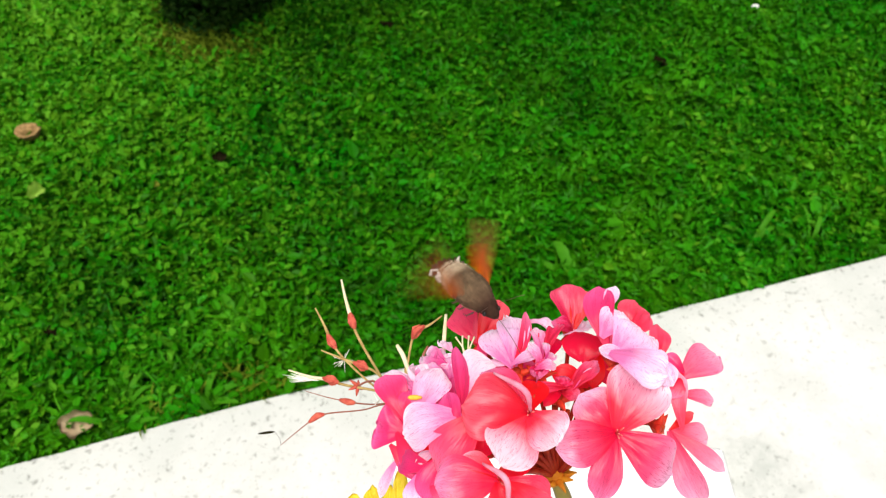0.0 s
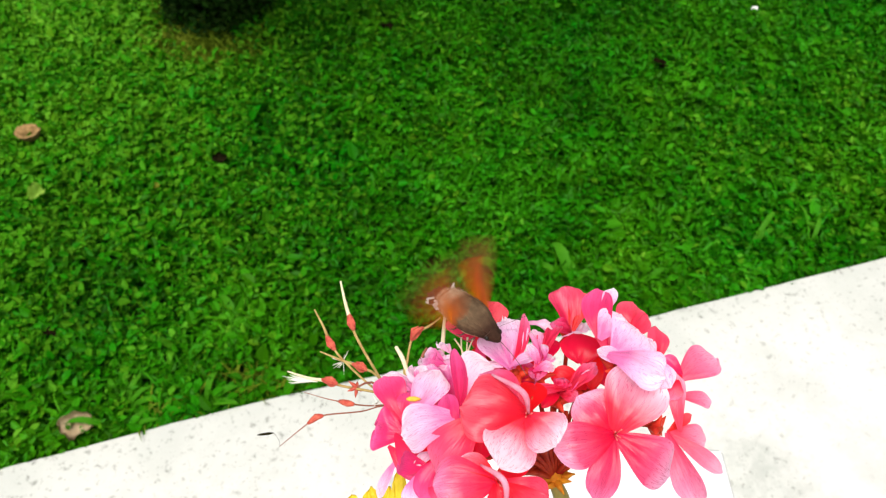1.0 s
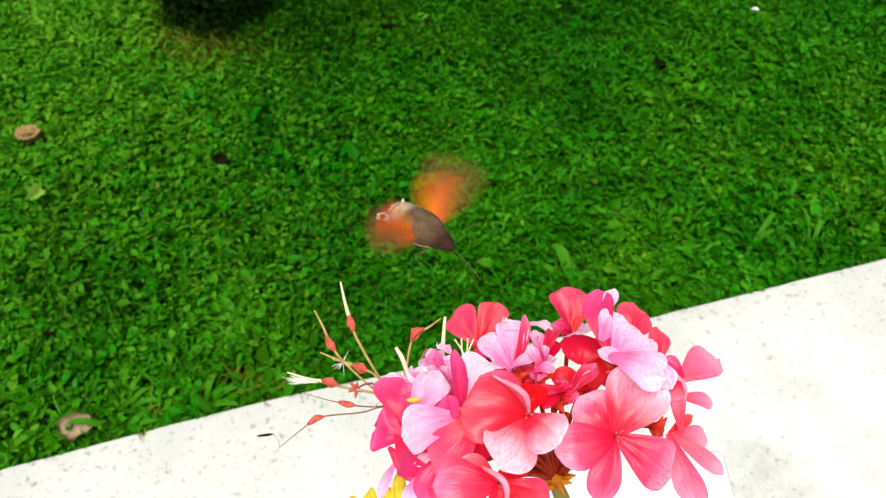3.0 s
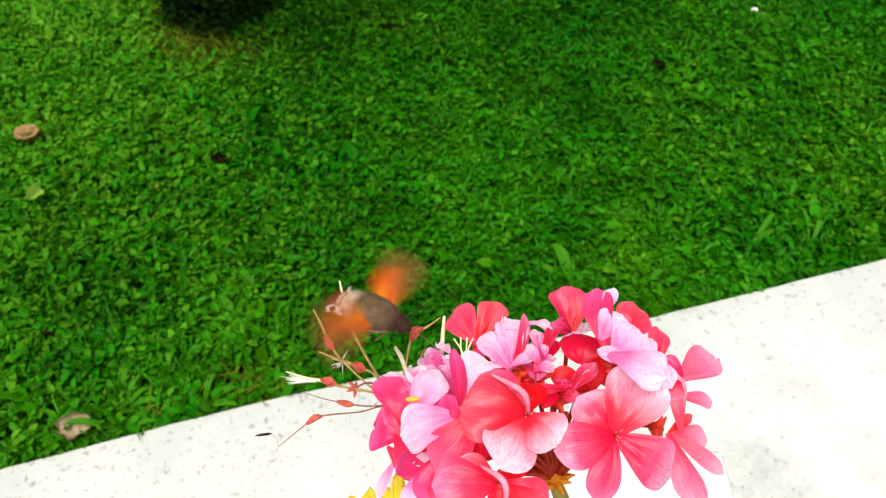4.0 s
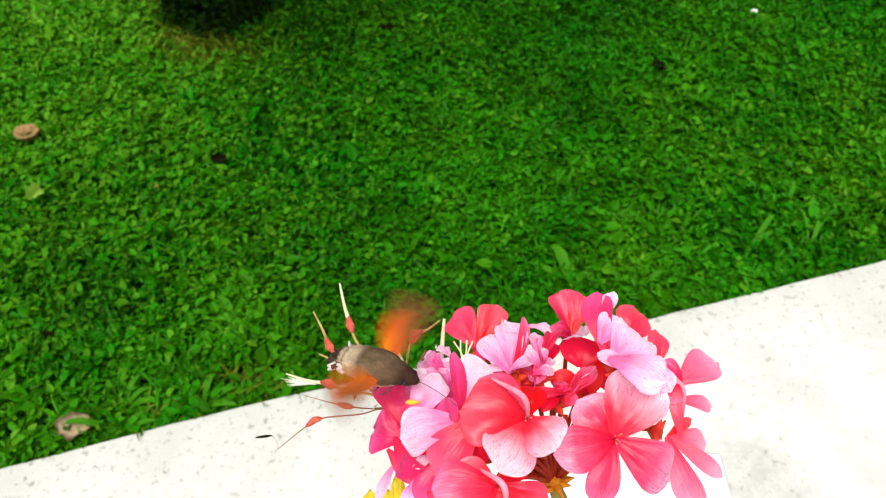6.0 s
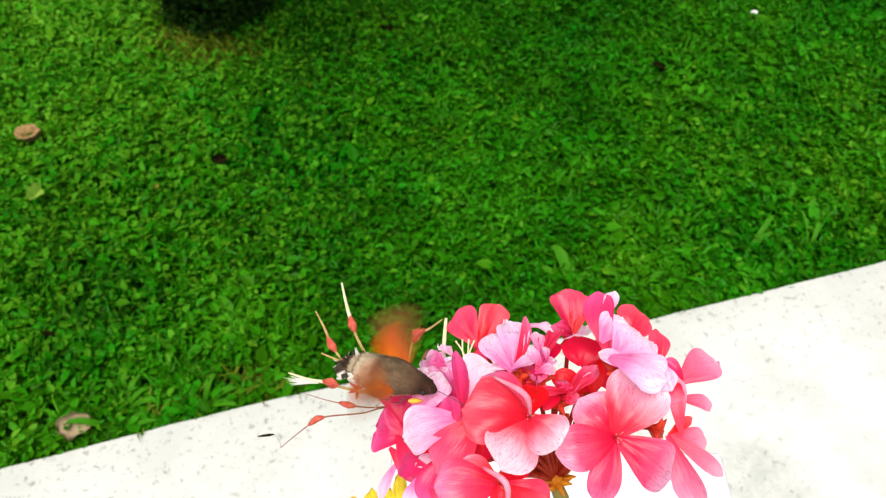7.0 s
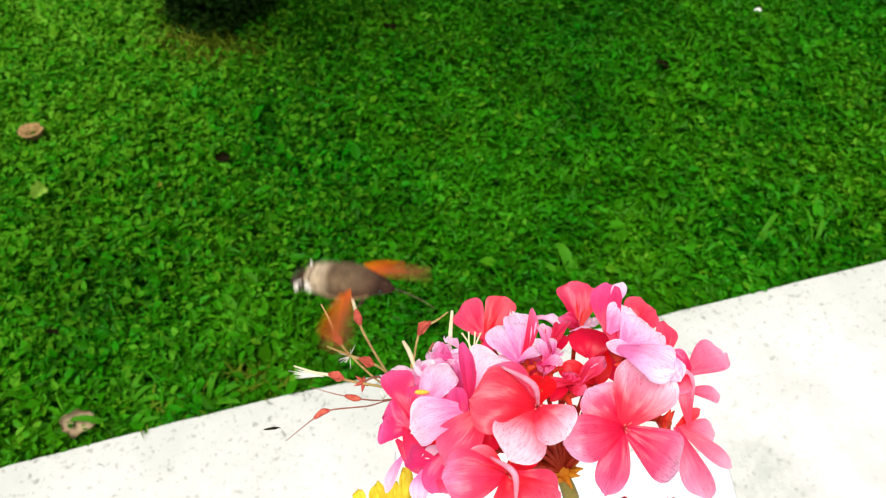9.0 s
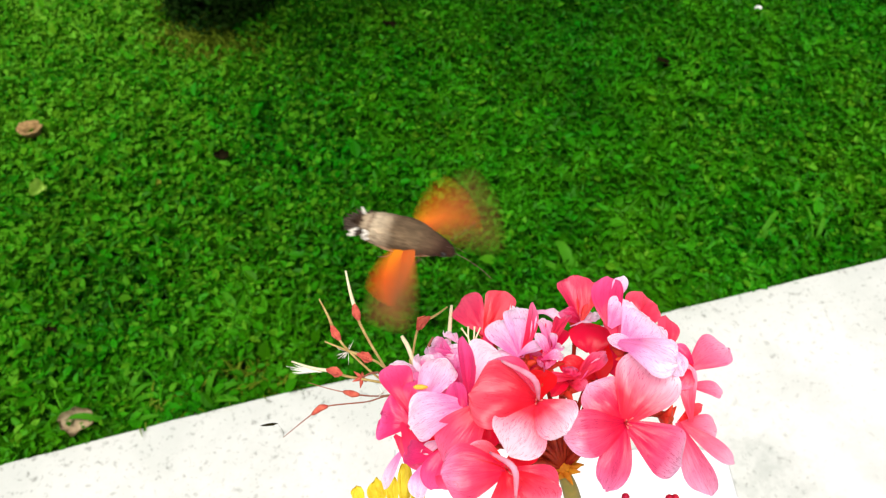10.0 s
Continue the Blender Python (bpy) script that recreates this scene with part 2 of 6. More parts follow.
spot = ramp(nt, f2, [(0.34, (0.36, 0.36, 0.34)), (0.42, (1, 1, 1))])
grit = ramp(nt, f3, [(0.29, (0.22, 0.21, 0.19)), (0.35, (1, 1, 1))])
# mottled grey patch on the stone beside the white slab
mp = nt.nodes.new("ShaderNodeVectorMath")
mp.operation = "DISTANCE"
mp.inputs[1].default_value = (0.419, 0.376, 0.014)
nt.links.new(c.outputs["Object"], mp.inputs[0])
blot = ramp(nt, math_node(nt, "ADD", mp.outputs["Value"], math_node(nt, "MULTIPLY", math_node(nt, "SUBTRACT", noise_fac(nt, 22, 5), 0.5), 0.22)), [(0.0, (1, 1, 1)), (0.15, (0, 0, 0))])
strip = mix(nt, 1.0, strip, blot, "LIGHTEN")
greyed = mix(nt, math_node(nt, "MULTIPLY", strip, 0.85), col, (0.47, 0.485, 0.445))
greyed = mix(nt, math_node(nt, "MULTIPLY", blot, ramp(nt, noise_fac(nt, 45, 5, 0.7), [(0.40, (0.4, 0.4, 0.4)), (0.56, (0, 0, 0))])), greyed, (0.30, 0.32, 0.29))
col = mix(nt, math_node(nt, "MULTIPLY", strip, 0.75), greyed, spot, "MULTIPLY")
col = mix(nt, math_node(nt, "ADD", math_node(nt, "MULTIPLY", strip, 0.5), 0.25), col, grit, "MULTIPLY")
nt.links.new(col, b.inputs["Base Color"])
bump(nt, b, f2, 0.5, 0.003)

# moth
def fur(name, stops, scale, relief=0.0012):
    m, nt, b = material(name, 0.9, 0.15)
    c = nt.nodes.new("ShaderNodeTexCoord")
    mp = nt.nodes.new("ShaderNodeMapping")
    mp.inputs["Scale"].default_value = (0.25, 1, 1)
    n = nd(nt, "ShaderNodeTexNoise", Scale=scale, Detail=5.0, Roughness=0.7)
    nt.links.new(c.outputs["Object"], mp.inputs["Vector"])
    nt.links.new(mp.outputs[0], n.inputs["Vector"])
    nt.links.new(ramp(nt, n.outputs["Fac"], stops), b.inputs["Base Color"])
    bump(nt, b, n.outputs["Fac"], 0.7, relief)
    return m


fur_dark = fur("fur_dark", [(0.3, (0.025, 0.018, 0.014)), (0.7, (0.10, 0.07, 0.05))], 900)
fur_tan = fur("fur_tan", [(0.3, (0.48, 0.26, 0.13)), (0.7, (0.66, 0.44, 0.27))], 900)
fur_white = fur("fur_white", [(0.3, (0.55, 0.50, 0.42)), (0.7, (0.80, 0.76, 0.68))], 900)

# body fur: dark tail, cream band, grey-brown back, rusty dark head
body_fur, nt, b = material("fur_body", 0.9, 0.12)
c = nt.nodes.new("ShaderNodeTexCoord")
mp = nt.nodes.new("ShaderNodeMapping")
mp.inputs["Scale"].default_value = (0.3, 1, 1)
n = nd(nt, "ShaderNodeTexNoise", Scale=800.0, Detail=5.0, Roughness=0.7)
nt.links.new(c.outputs["Object"], mp.inputs["Vector"])
nt.links.new(mp.outputs[0], n.inputs["Vector"])
sep = nt.nodes.new("ShaderNodeSeparateXYZ")
nt.links.new(c.outputs["Object"], sep.inputs[0])
along = math_node(nt, "ADD", math_node(nt, "MULTIPLY", math_node(nt, "ADD", sep.outputs[0], 0.0205), 24.0), math_node(nt, "MULTIPLY", math_node(nt, "SUBTRACT", n.outputs["Fac"], 0.5), 0.12))
col = ramp(nt, along, [(0.08, (0.030, 0.018, 0.011)), (0.15, (0.075, 0.045, 0.026)), (0.18, (0.50, 0.40, 0.27)), (0.225, (0.54, 0.44, 0.31)), (0.245, (0.20, 0.13, 0.08)), (0.265, (0.58, 0.48, 0.34)), (0.365, (0.50, 0.40, 0.275)), (0.47, (0.175, 0.120, 0.070)), (0.66, (0.152, 0.104, 0.060)), (0.80, (0.110, 0.068, 0.040)), (0.90, (0.045, 0.022, 0.014))])
col = mix(nt, 1.0, col, ramp(nt, n.outputs["Fac"], [(0.3, (0.72, 0.72, 0.72)), (0.7, (1.15, 1.13, 1.12))]), "MULTIPLY")
# larger mottling puts patches of sheen into the fur colour
col = mix(nt, 1.0, col, ramp(nt, noise_fac(nt, 210, 3), [(0.32, (0.70, 0.68, 0.66)), (0.70, (1.35, 1.32, 1.28))]), "MULTIPLY")
rings = math_node(nt, "SINE", math_node(nt, "MULTIPLY", along, 95.0))
col = mix(nt, 0.14, col, ramp(nt, rings, [(0.0, (0.70, 0.66, 0.62)), (0.5, (1, 1, 1))]), "MULTIPLY")
nt.links.new(col, b.inputs["Base Color"])
bump(nt, b, n.outputs["Fac"], 0.8, 0.0015)
eye_mat = plain("eye_black", (0.008, 0.007, 0.006), (0.02, 0.016, 0.012), 200, 0.45, 0.3)
proboscis_mat = plain("proboscis_dark", (0.07, 0.03, 0.025), (0.16, 0.08, 0.06), 400, 0.5, 0.4)


def wing_material(name, near, far_col, thin):
    m, nt, b = material(name, 0.7, 0.2)
    uv = nt.nodes.new("ShaderNodeUVMap")
    sep = nt.nodes.new("ShaderNodeSeparateXYZ")
    nt.links.new(uv.outputs["UV"], sep.inputs[0])
    f = math_node(nt, "ADD", sep.outputs[0], math_node(nt, "MULTIPLY", noise_fac(nt, 500, 4), 0.3))
    col = ramp(nt, f, [(0.25, near), (0.75, far_col)])
    nt.links.new(col, b.inputs["Base Color"])
    translucent(m, nt, b, col, thin)
    return m


forewing_mat = wing_material("wing_grey_brown", (0.68, 0.145, 0.022), (0.29, 0.108, 0.036), 0.55)
hindwing_mat = wing_material("wing_orange", (0.95, 0.31, 0.012), (0.84, 0.13, 0.010), 0.5)

# ---- mesh helpers ----
def part(name, bm, mat, parent, label=""):
    """Links a bmesh as one mesh object under a thing or a part."""
    me = bpy.data.meshes.new(name)
    bm.normal_update()
    bm.to_mesh(me)
    bm.free()
    me.materials.append(mat)
    for p in me.polygons:
        p.use_smooth = True
    ob = new(name, me)
    ob.parent = parent
    return tagged(ob, label) if label else ob


def empty(name, at, label, category, group=""):
    ob = new(name)
    ob.empty_display_size = 0.02
    ob.location = at
    return tagged(ob, label, category, group)


def tube(bm, pts, radii, n=7, cap=True):
    """A round tapered tube along a line of points."""
    pts = [Vector(p) for p in pts]
    rings, side = [], None
    for i, p in enumerate(pts):
        d = (pts[min(i + 1, len(pts) - 1)] - pts[max(i - 1, 0)]).normalized()
        if side is None:
            side = d.orthogonal().normalized()
        side = (side - d * side.dot(d)).normalized()
        other = d.cross(side)
        rr = radii[i] if isinstance(radii, (list, tuple)) else radii
        rings.append([bm.verts.new(p + rr * (math.cos(6.2832 * k / n) * side + math.sin(6.2832 * k / n) * other)) for k in range(n)])
    for a, c in zip(rings, rings[1:]):
        for k in range(n):
            bm.faces.new((a[k], a[(k + 1) % n], c[(k + 1) % n], c[k]))
    if cap:
        bm.faces.new(rings[0][::-1])
        bm.faces.new(rings[-1])
    return rings


def curve_points(ctrl, n):
    """Points along a smooth line through ctrl."""
    ctrl = [Vector(c) for c in ctrl]
    ext = [ctrl[0] * 2 - ctrl[1]] + ctrl + [ctrl[-1] * 2 - ctrl[-2]]
    out = []
    for i in range(1, len(ext) - 2):
        p0, p1, p2, p3 = ext[i - 1:i + 3]
        for k in range(n):
            t = k / n
            out.append(0.5 * (2 * p1 + (p2 - p0) * t + (2 * p0 - 5 * p1 + 4 * p2 - p3) * t * t + (3 * p1 - p0 - 3 * p2 + p3) * t ** 3))
    return out + [ctrl[-1]]


def lathe(bm, profile, n=20, squash=1.0):
    """A body round the x axis: rows of (x, radius, height of the axis)."""
    rings = []
    for x, rad, lift in profile:
        rings.append([bm.verts.new((x, rad * math.cos(6.2832 * k / n), lift + squash * rad * math.sin(6.2832 * k / n))) for k in range(n)])
    for a, c in zip(rings, rings[1:]):
        for k in range(n):
            bm.faces.new((a[k], a[(k + 1) % n], c[(k + 1) % n], c[k]))
    bm.faces.new(rings[0][::-1])
    bm.faces.new(rings[-1])


def ball(bm, at, rad, stretch=(1, 1, 1), seg=12):
    made = bmesh.ops.create_uvsphere(bm, u_segments=seg, v_segments=max(6, seg // 2), radius=rad)
    for v in made["verts"]:
        v.co = Vector((v.co.x * stretch[0], v.co.y * stretch[1], v.co.z * stretch[2])) + Vector(at)


# ---- ground: lawn sheet and pale paving ----
bm = bmesh.new()
bmesh.ops.create_grid(bm, x_segments=60, y_segments=60, size=1.0)
for v in bm.verts:
    x, y = v.co.x, v.co.y
    sx, sy = math.copysign(abs(x) ** 3, x) * 60, math.copysign(abs(y) ** 3, y) * 60 + 1.0
    near = max(0.0, 1 - math.hypot(sx, sy - 1) / 4)
    v.co = Vector((sx, sy, -0.012 + near * 0.012 * noise.noise((sx * 3, sy * 3, 0))))
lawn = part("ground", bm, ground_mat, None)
tagged(lawn, "dark earth under the mown lawn", "lawn", kind="structure")

EDGE = [(-3.0, -0.245), (-0.623, 0.394), (-0.393, 0.464), (-0.243, 0.508), (0.349, 0.655), (0.779, 0.779), (3.0, 1.40)]


def edge_y(x):
    return float(np.interp(x, [e[0] for e in EDGE], [e[1] for e in EDGE]))


bm = bmesh.new()
xs = sorted(set([e[0] for e in EDGE] + [x * 0.03 for x in range(-34, 35)]))
rows_xyz = []
for x in xs:
    wob = 0.0022 * noise.noise((x * 14, 0, 3)) + 0.0012 * noise.noise((x * 47, 2, 3))
    y = edge_y(x) + wob - 0.007
    rows_xyz.append([bm.verts.new(c) for c in ((x, y, -0.06), (x, y, 0.0132), (x, y - 0.0003, 0.0137), (x, y - 0.0010, 0.014), (x, y - 0.5, 0.014), (x, -3.0, 0.014))])
for a, c in zip(rows_xyz, rows_xyz[1:]):
    for k in range(5):
        bm.faces.new((a[k], c[k], c[k + 1], a[k + 1]))
paving = part("pavement", bm, paving_mat, None)
for p in paving.data.polygons:
    p.use_smooth = False
tagged(paving, "pale weathered stone paving edging the lawn", "paving", kind="structure")

# low white slab on the paving that carries the planter
bm = bmesh.new()
bmesh.ops.create_cube(bm, size=1.0)
for v in bm.verts:
    v.co = Vector((v.co.x * 0.448 + 0.156, v.co.y * 0.522 + 0.141, v.co.z * 0.036 + 0.032))
bmesh.ops.bevel(bm, geom=bm.edges[:], offset=0.003, segments=2, affect="EDGES")
stand = part("plant_stand", bm, white_paint_mat, None)
for p in stand.data.polygons:
    p.use_smooth = p.area < 0.003
tagged(stand, "low white-painted slab under the planter", "stand")

# ---- lawn: clover leaflets and grass blades ----
rng = np.random.default_rng(7)
BARE = ((-0.545, 1.405, 0.15, 0.085), (-0.60, 1.56, 0.12, 0.12), (-0.28, 0.525, 0.07, 0.03), (-0.40, 0.475, 0.05, 0.02))


def lawn_spots(count, rim=0.004):
    """Random places over the seen stretch of lawn, off the paving, thin on bare earth."""
    y = rng.uniform(0.33, 2.25, count)
    half = 0.46 + 0.50 * y
    x = rng.uniform(-1, 1, count) * half
    keep = y > np.interp(x, [e[0] for e in EDGE], [e[1] for e in EDGE]) + rim
    keep &= rng.uniform(0, 1, count) < half / 1.6
    for bx, by, ra, rb in BARE:
        keep &= (((x - bx) / ra) ** 2 + ((y - by) / rb) ** 2 > rng.uniform(0.1, 2.2, count))
    return x[keep], y[keep]


def patchiness(x, y, s, seed):
    return np.array([noise.noise((a * s, c * s, seed)) for a, c in zip(x, y)])


def scatter(name, template, faces, x, y, z, size, turn, tilt, lean, mat, label):
    """Many copies of one small leaf in one mesh: size, turn about z, tilt, and the way it leans."""
    n, k = len(x), len(template)
    t = np.array(template, float)[None] * size[:, None, None]
    ct, st = np.cos(tilt)[:, None], np.sin(tilt)[:, None]
    px_, py_, pz_ = t[..., 0], t[..., 1] * ct - t[..., 2] * st, t[..., 1] * st + t[..., 2] * ct
    cl, sl = np.cos(lean)[:, None], np.sin(lean)[:, None]
    px_, pz_ = px_ * cl + pz_ * sl, -px_ * sl + pz_ * cl
    cr, sr = np.cos(turn)[:, None], np.sin(turn)[:, None]
    vx, vy = px_ * cr - py_ * sr + x[:, None], px_ * sr + py_ * cr + y[:, None]
    co = np.stack([vx, vy, pz_ + z[:, None]], -1).reshape(-1, 3)
    fa = np.array(faces)[None] + (np.arange(n) * k)[:, None, None]
    me = bpy.data.meshes.new(name)
    me.from_pydata(co.tolist(), [], fa.reshape(-1, len(faces[0])).tolist())
    me.materials.append(mat)
    ob = new(name, me)
    return tagged(ob, label, "grass", kind="stuff")


# clover leaflet: a folded oval
leaflet = [(0, 0, 0), (0.27, 0.30, 0.10), (0.25, 0.66, 0.09), (0, 1.0, -0.06), (-0.25, 0.66, 0.09), (-0.27, 0.30, 0.10)]
leaf_faces = [(0, 1, 2, 3), (0, 3, 4, 5)]
x, y = lawn_spots(400000, 0.004)
drift = patchiness(x, y, 5, 1.0)
clump = patchiness(x, y, 45, 9.0)
keep = rng.uniform(-0.6, 0.6, len(x)) < 0.5 * drift + 2.0 * clump + 0.14
x, y, drift, clump = x[keep], y[keep], drift[keep], clump[keep]
n = len(x)
hump = 0.010 * patchiness(x, y, 9, 5.0) + 0.022 * clump
size = rng.gamma(7, 0.0018, n) * (1 + 0.25 * drift) * np.interp(y, [0.5, 1.0, 1.8], [1.0, 1.0, 0.9])
scatter("clover", leaflet, leaf_faces, x, y, rng.uniform(0.004, 0.034, n) + hump, size, rng.uniform(0, 6.28, n), rng.normal(0.2, 0.6, n), rng.normal(0, 0.6, n), clover_mat, "short green clover leaves in the lawn")

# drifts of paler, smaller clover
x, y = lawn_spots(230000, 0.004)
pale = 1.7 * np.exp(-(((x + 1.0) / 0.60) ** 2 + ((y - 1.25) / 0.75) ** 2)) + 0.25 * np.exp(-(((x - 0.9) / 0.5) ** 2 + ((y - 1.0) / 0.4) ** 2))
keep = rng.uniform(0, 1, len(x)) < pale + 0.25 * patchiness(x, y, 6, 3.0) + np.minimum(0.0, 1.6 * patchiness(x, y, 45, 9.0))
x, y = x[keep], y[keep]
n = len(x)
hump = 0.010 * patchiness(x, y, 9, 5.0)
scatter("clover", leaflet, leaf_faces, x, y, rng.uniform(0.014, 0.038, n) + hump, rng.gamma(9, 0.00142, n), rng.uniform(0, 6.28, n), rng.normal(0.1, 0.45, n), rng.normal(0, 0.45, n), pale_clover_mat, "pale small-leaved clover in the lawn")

# grass blade: a tapered strip that bends over
blade = [(-0.035, 0, 0), (0.035, 0, 0), (0.048, 0.16, 0.34), (-0.048, 0.16, 0.34), (0.044, 0.42, 0.56), (-0.044, 0.42, 0.56), (0.026, 0.72, 0.62), (-0.026, 0.72, 0.62), (0.004, 0.98, 0.55), (-0.004, 0.98, 0.55)]
blade_faces = [(0, 1, 2, 3), (3, 2, 4, 5), (5, 4, 6, 7), (7, 6, 8, 9)]
x, y = lawn_spots(170000, 0.004)
keep = rng.uniform(0, 1, len(x)) < np.clip(0.58 + 0.5 * x + 0.35 * patchiness(x, y, 4, 7.0) + 0.8 * patchiness(x, y, 45, 9.0), 0.12, 1.0)
x, y = x[keep], y[keep]
n = len(x)
room = np.clip((y - np.interp(x, [e[0] for e in EDGE], [e[1] for e in EDGE])) / 0.06, 0.22, 1.0)
hump = 0.010 * patchiness(x, y, 9, 5.0)
scatter("grass", blade, blade_faces, x, y, np.full(n, -0.008) + hump, np.minimum(rng.gamma(9, 0.0042, n), 0.058) * room, rng.uniform(0, 6.28, n), rng.normal(0, 0.25, n), rng.normal(0, 0.25, n), blade_mat, "short mown green grass blades")

# uncut blades along the paving's edge
x = rng.uniform(-0.75, 0.95, 9000)
y = np.interp(x, [e[0] for e in EDGE], [e[1] for e in EDGE]) - 0.006 + 0.040 * rng.uniform(0, 1, 9000) ** 1.4
keep = (((x + 0.28) / 0.09) ** 2 > rng.uniform(0.4, 1.6, 9000))
x, y = x[keep], y[keep]
n = len(x)
scatter("grass", blade, blade_faces, x, y, np.full(n, -0.012), np.minimum(rng.gamma(8, 0.0030, n), 0.034), rng.uniform(-1.6, 1.6, n), rng.normal(0, 0.3, n), rng.normal(0, 0.3, n), blade_mat, "uncut green grass along the paving")
x = rng.uniform(-0.75, 0.95, 5000)
y = np.interp(x, [e[0] for e in EDGE], [e[1] for e in EDGE]) - 0.005 + 0.034 * rng.uniform(0, 1, 5000)
scatter("clover", leaflet, leaf_faces, x, y, rng.uniform(0.0, 0.016, 5000), rng.gamma(8, 0.0018, 5000), rng.uniform(-1.6, 1.6, 5000), rng.normal(0.2, 0.5, 5000), rng.normal(0, 0.5, 5000), clover_mat, "short green clover along the paving")

# fine upright tufts beside the paving
x, y = rng.uniform(-0.78, -0.30, 3500), rng.uniform(0.36, 0.60, 3500)
keep = (y > np.interp(x, [e[0] for e in EDGE], [e[1] for e in EDGE]) + 0.012) & (patchiness(x, y, 20, 12.0) > rng.uniform(-0.1, 0.5, 3500))
x, y = x[keep], y[keep]
n = len(x)
scatter("grass", [(a * 0.55, c, d) for a, c, d in blade], blade_faces, x, y, np.full(n, 0.0), rng.gamma(12, 0.0028, n), rng.uniform(-1.4, 1.4, n), rng.normal(0.1, 0.3, n), rng.normal(0, 0.25, n), blade_mat, "fine upright green tufts beside the paving")

# sparser blades over the lawn further out
x, y = rng.uniform(-2.6, 2.9, 60000), rng.uniform(-0.4, 3.4, 60000)
keep = (y > np.interp(x, [e[0] for e in EDGE], [e[1] for e in EDGE]) + 0.02) & ((np.abs(x) > 0.44 + 0.50 * y) | (y > 2.2))
x, y = x[keep], y[keep]
n = len(x)
scatter("grass", blade, blade_faces, x, y, np.full(n, -0.010), rng.gamma(9, 0.0046, n), rng.uniform(0, 6.28, n), rng.normal(0, 0.3, n), rng.normal(0, 0.3, n), blade_mat, "short mown green grass blades")
x, y = rng.uniform(-2.6, 2.9, 150000), rng.uniform(-0.4, 3.4, 150000)
keep = (y > np.interp(x, [e[0] for e in EDGE], [e[1] for e in EDGE]) + 0.01) & ((np.abs(x) > 0.44 + 0.50 * y) | (y > 2.2))
x, y = x[keep], y[keep]
n = len(x)
scatter("clover", leaflet, leaf_faces, x, y, rng.uniform(0.004, 0.036, n), rng.gamma(8, 0.0028, n), rng.uniform(0, 6.28, n), rng.normal(0.2, 0.5, n), rng.normal(0, 0.5, n), clover_mat, "short green clover leaves in the lawn")

# thin dry thatch where the lawn is bare
for bx, by, ra, rb in BARE:
    n = int(60000 * ra * rb * 3.14)
    a, q = rng.uniform(0, 6.28, n), np.sqrt(rng.uniform(0, 1.3, n))
    x, y = bx + q * ra * np.cos(a), by + q * rb * np.sin(a)
    keep = y > np.interp(x, [e[0] for e in EDGE], [e[1] for e in EDGE]) + 0.004
    x, y = x[keep], y[keep]
    n = len(x)
    scatter("thatch", blade, blade_faces, x, y, np.full(n, -0.010), rng.gamma(9, 0.0030, n), rng.uniform(0, 6.28, n), rng.normal(0.4, 0.3, n), rng.normal(0, 0.4, n), thatch_mat, "thin olive-brown thatch on bare earth")

# ---- hawk-moth ----
moth = empty("hawk_moth", (0, 0, 0), "grey-brown hawk-moth with orange hindwings hovering at the flowers", "moth")
bm = bmesh.new()
BODY = [(-0.0165, 0.0022, 0), (-0.0145, 0.0036, 0), (-0.0120, 0.0050, 0), (-0.0090, 0.0061, 0.0002), (-0.0055, 0.0066, 0.0003), (-0.0025, 0.0067, 0.0003), (0.0005, 0.0069, 0.0004), (0.0035, 0.0070, 0.0005), (0.0065, 0.0067, 0.0004), (0.0095, 0.0060, 0.0003), (0.0125, 0.0050, 0.0), (0.0150, 0.0041, -0.0002), (0.0168, 0.0034, -0.0003), (0.0172, 0.0024, -0.0004)]
# rings of the abdomen, and a shallow neck behind the head
BODY = [(x, rad * 1.03 * (1 - 0.035 * max(0.0, math.sin((x + 0.0165) * 1900)) * (x < -0.004) - 0.05 * math.exp(-((x - 0.0118) / 0.0012) ** 2)), lift)
        for x, rad, lift in ((p.x, p.y, p.z) for p in curve_points(BODY, 3))]
lathe(bm, BODY, 26, 0.9)
for v in bm.verts:
    v.co += v.co.normalized() * 0.0003 * noise.noise(v.co * 700)
body = part("body", bm, body_fur, moth, "furry grey-brown body with a cream band")
bm = bmesh.new()
lathe(bm, [(-0.0150, 0.0024, -0.0010), (-0.012, 0.0046, -0.0014), (-0.004, 0.0061, -0.0017), (0.006, 0.0061, -0.0016), (0.012, 0.0044, -0.0013), (0.0160, 0.0026, -0.0012)], 20, 0.86)
part("underside", bm, fur_tan, body, "tan furry underside")
# short hairs that stand off the body
verts, faces = [], []
for k in range(2600):
    i = random.randrange(len(BODY) - 2)
    f = random.random()
    x0, r0, l0 = BODY[i]
    x1, r1, l1 = BODY[i + 1]
    a = random.uniform(0, 6.2832)
    rad, x = r0 + (r1 - r0) * f, x0 + (x1 - x0) * f
    p = Vector((x, rad * math.cos(a), l0 + 0.9 * rad * math.sin(a)))
    out = Vector((0, math.cos(a), math.sin(a)))
    tip = p + out * random.uniform(0.0002, 0.0007) + Vector((-random.uniform(0.0010, 0.0026), 0, 0))
    s = Vector((0, -math.sin(a), math.cos(a))) * 0.00011
    n = len(verts)
    verts += [p - s, p + s, tip]
    faces.append((n, n + 1, n + 2))
me = bpy.data.meshes.new("fur")
me.from_pydata(verts, [], faces)
me.materials.append(body_fur)
fur_hairs = new("fur", me)
fur_hairs.parent = body
fur_hairs["kind"] = "stuff"
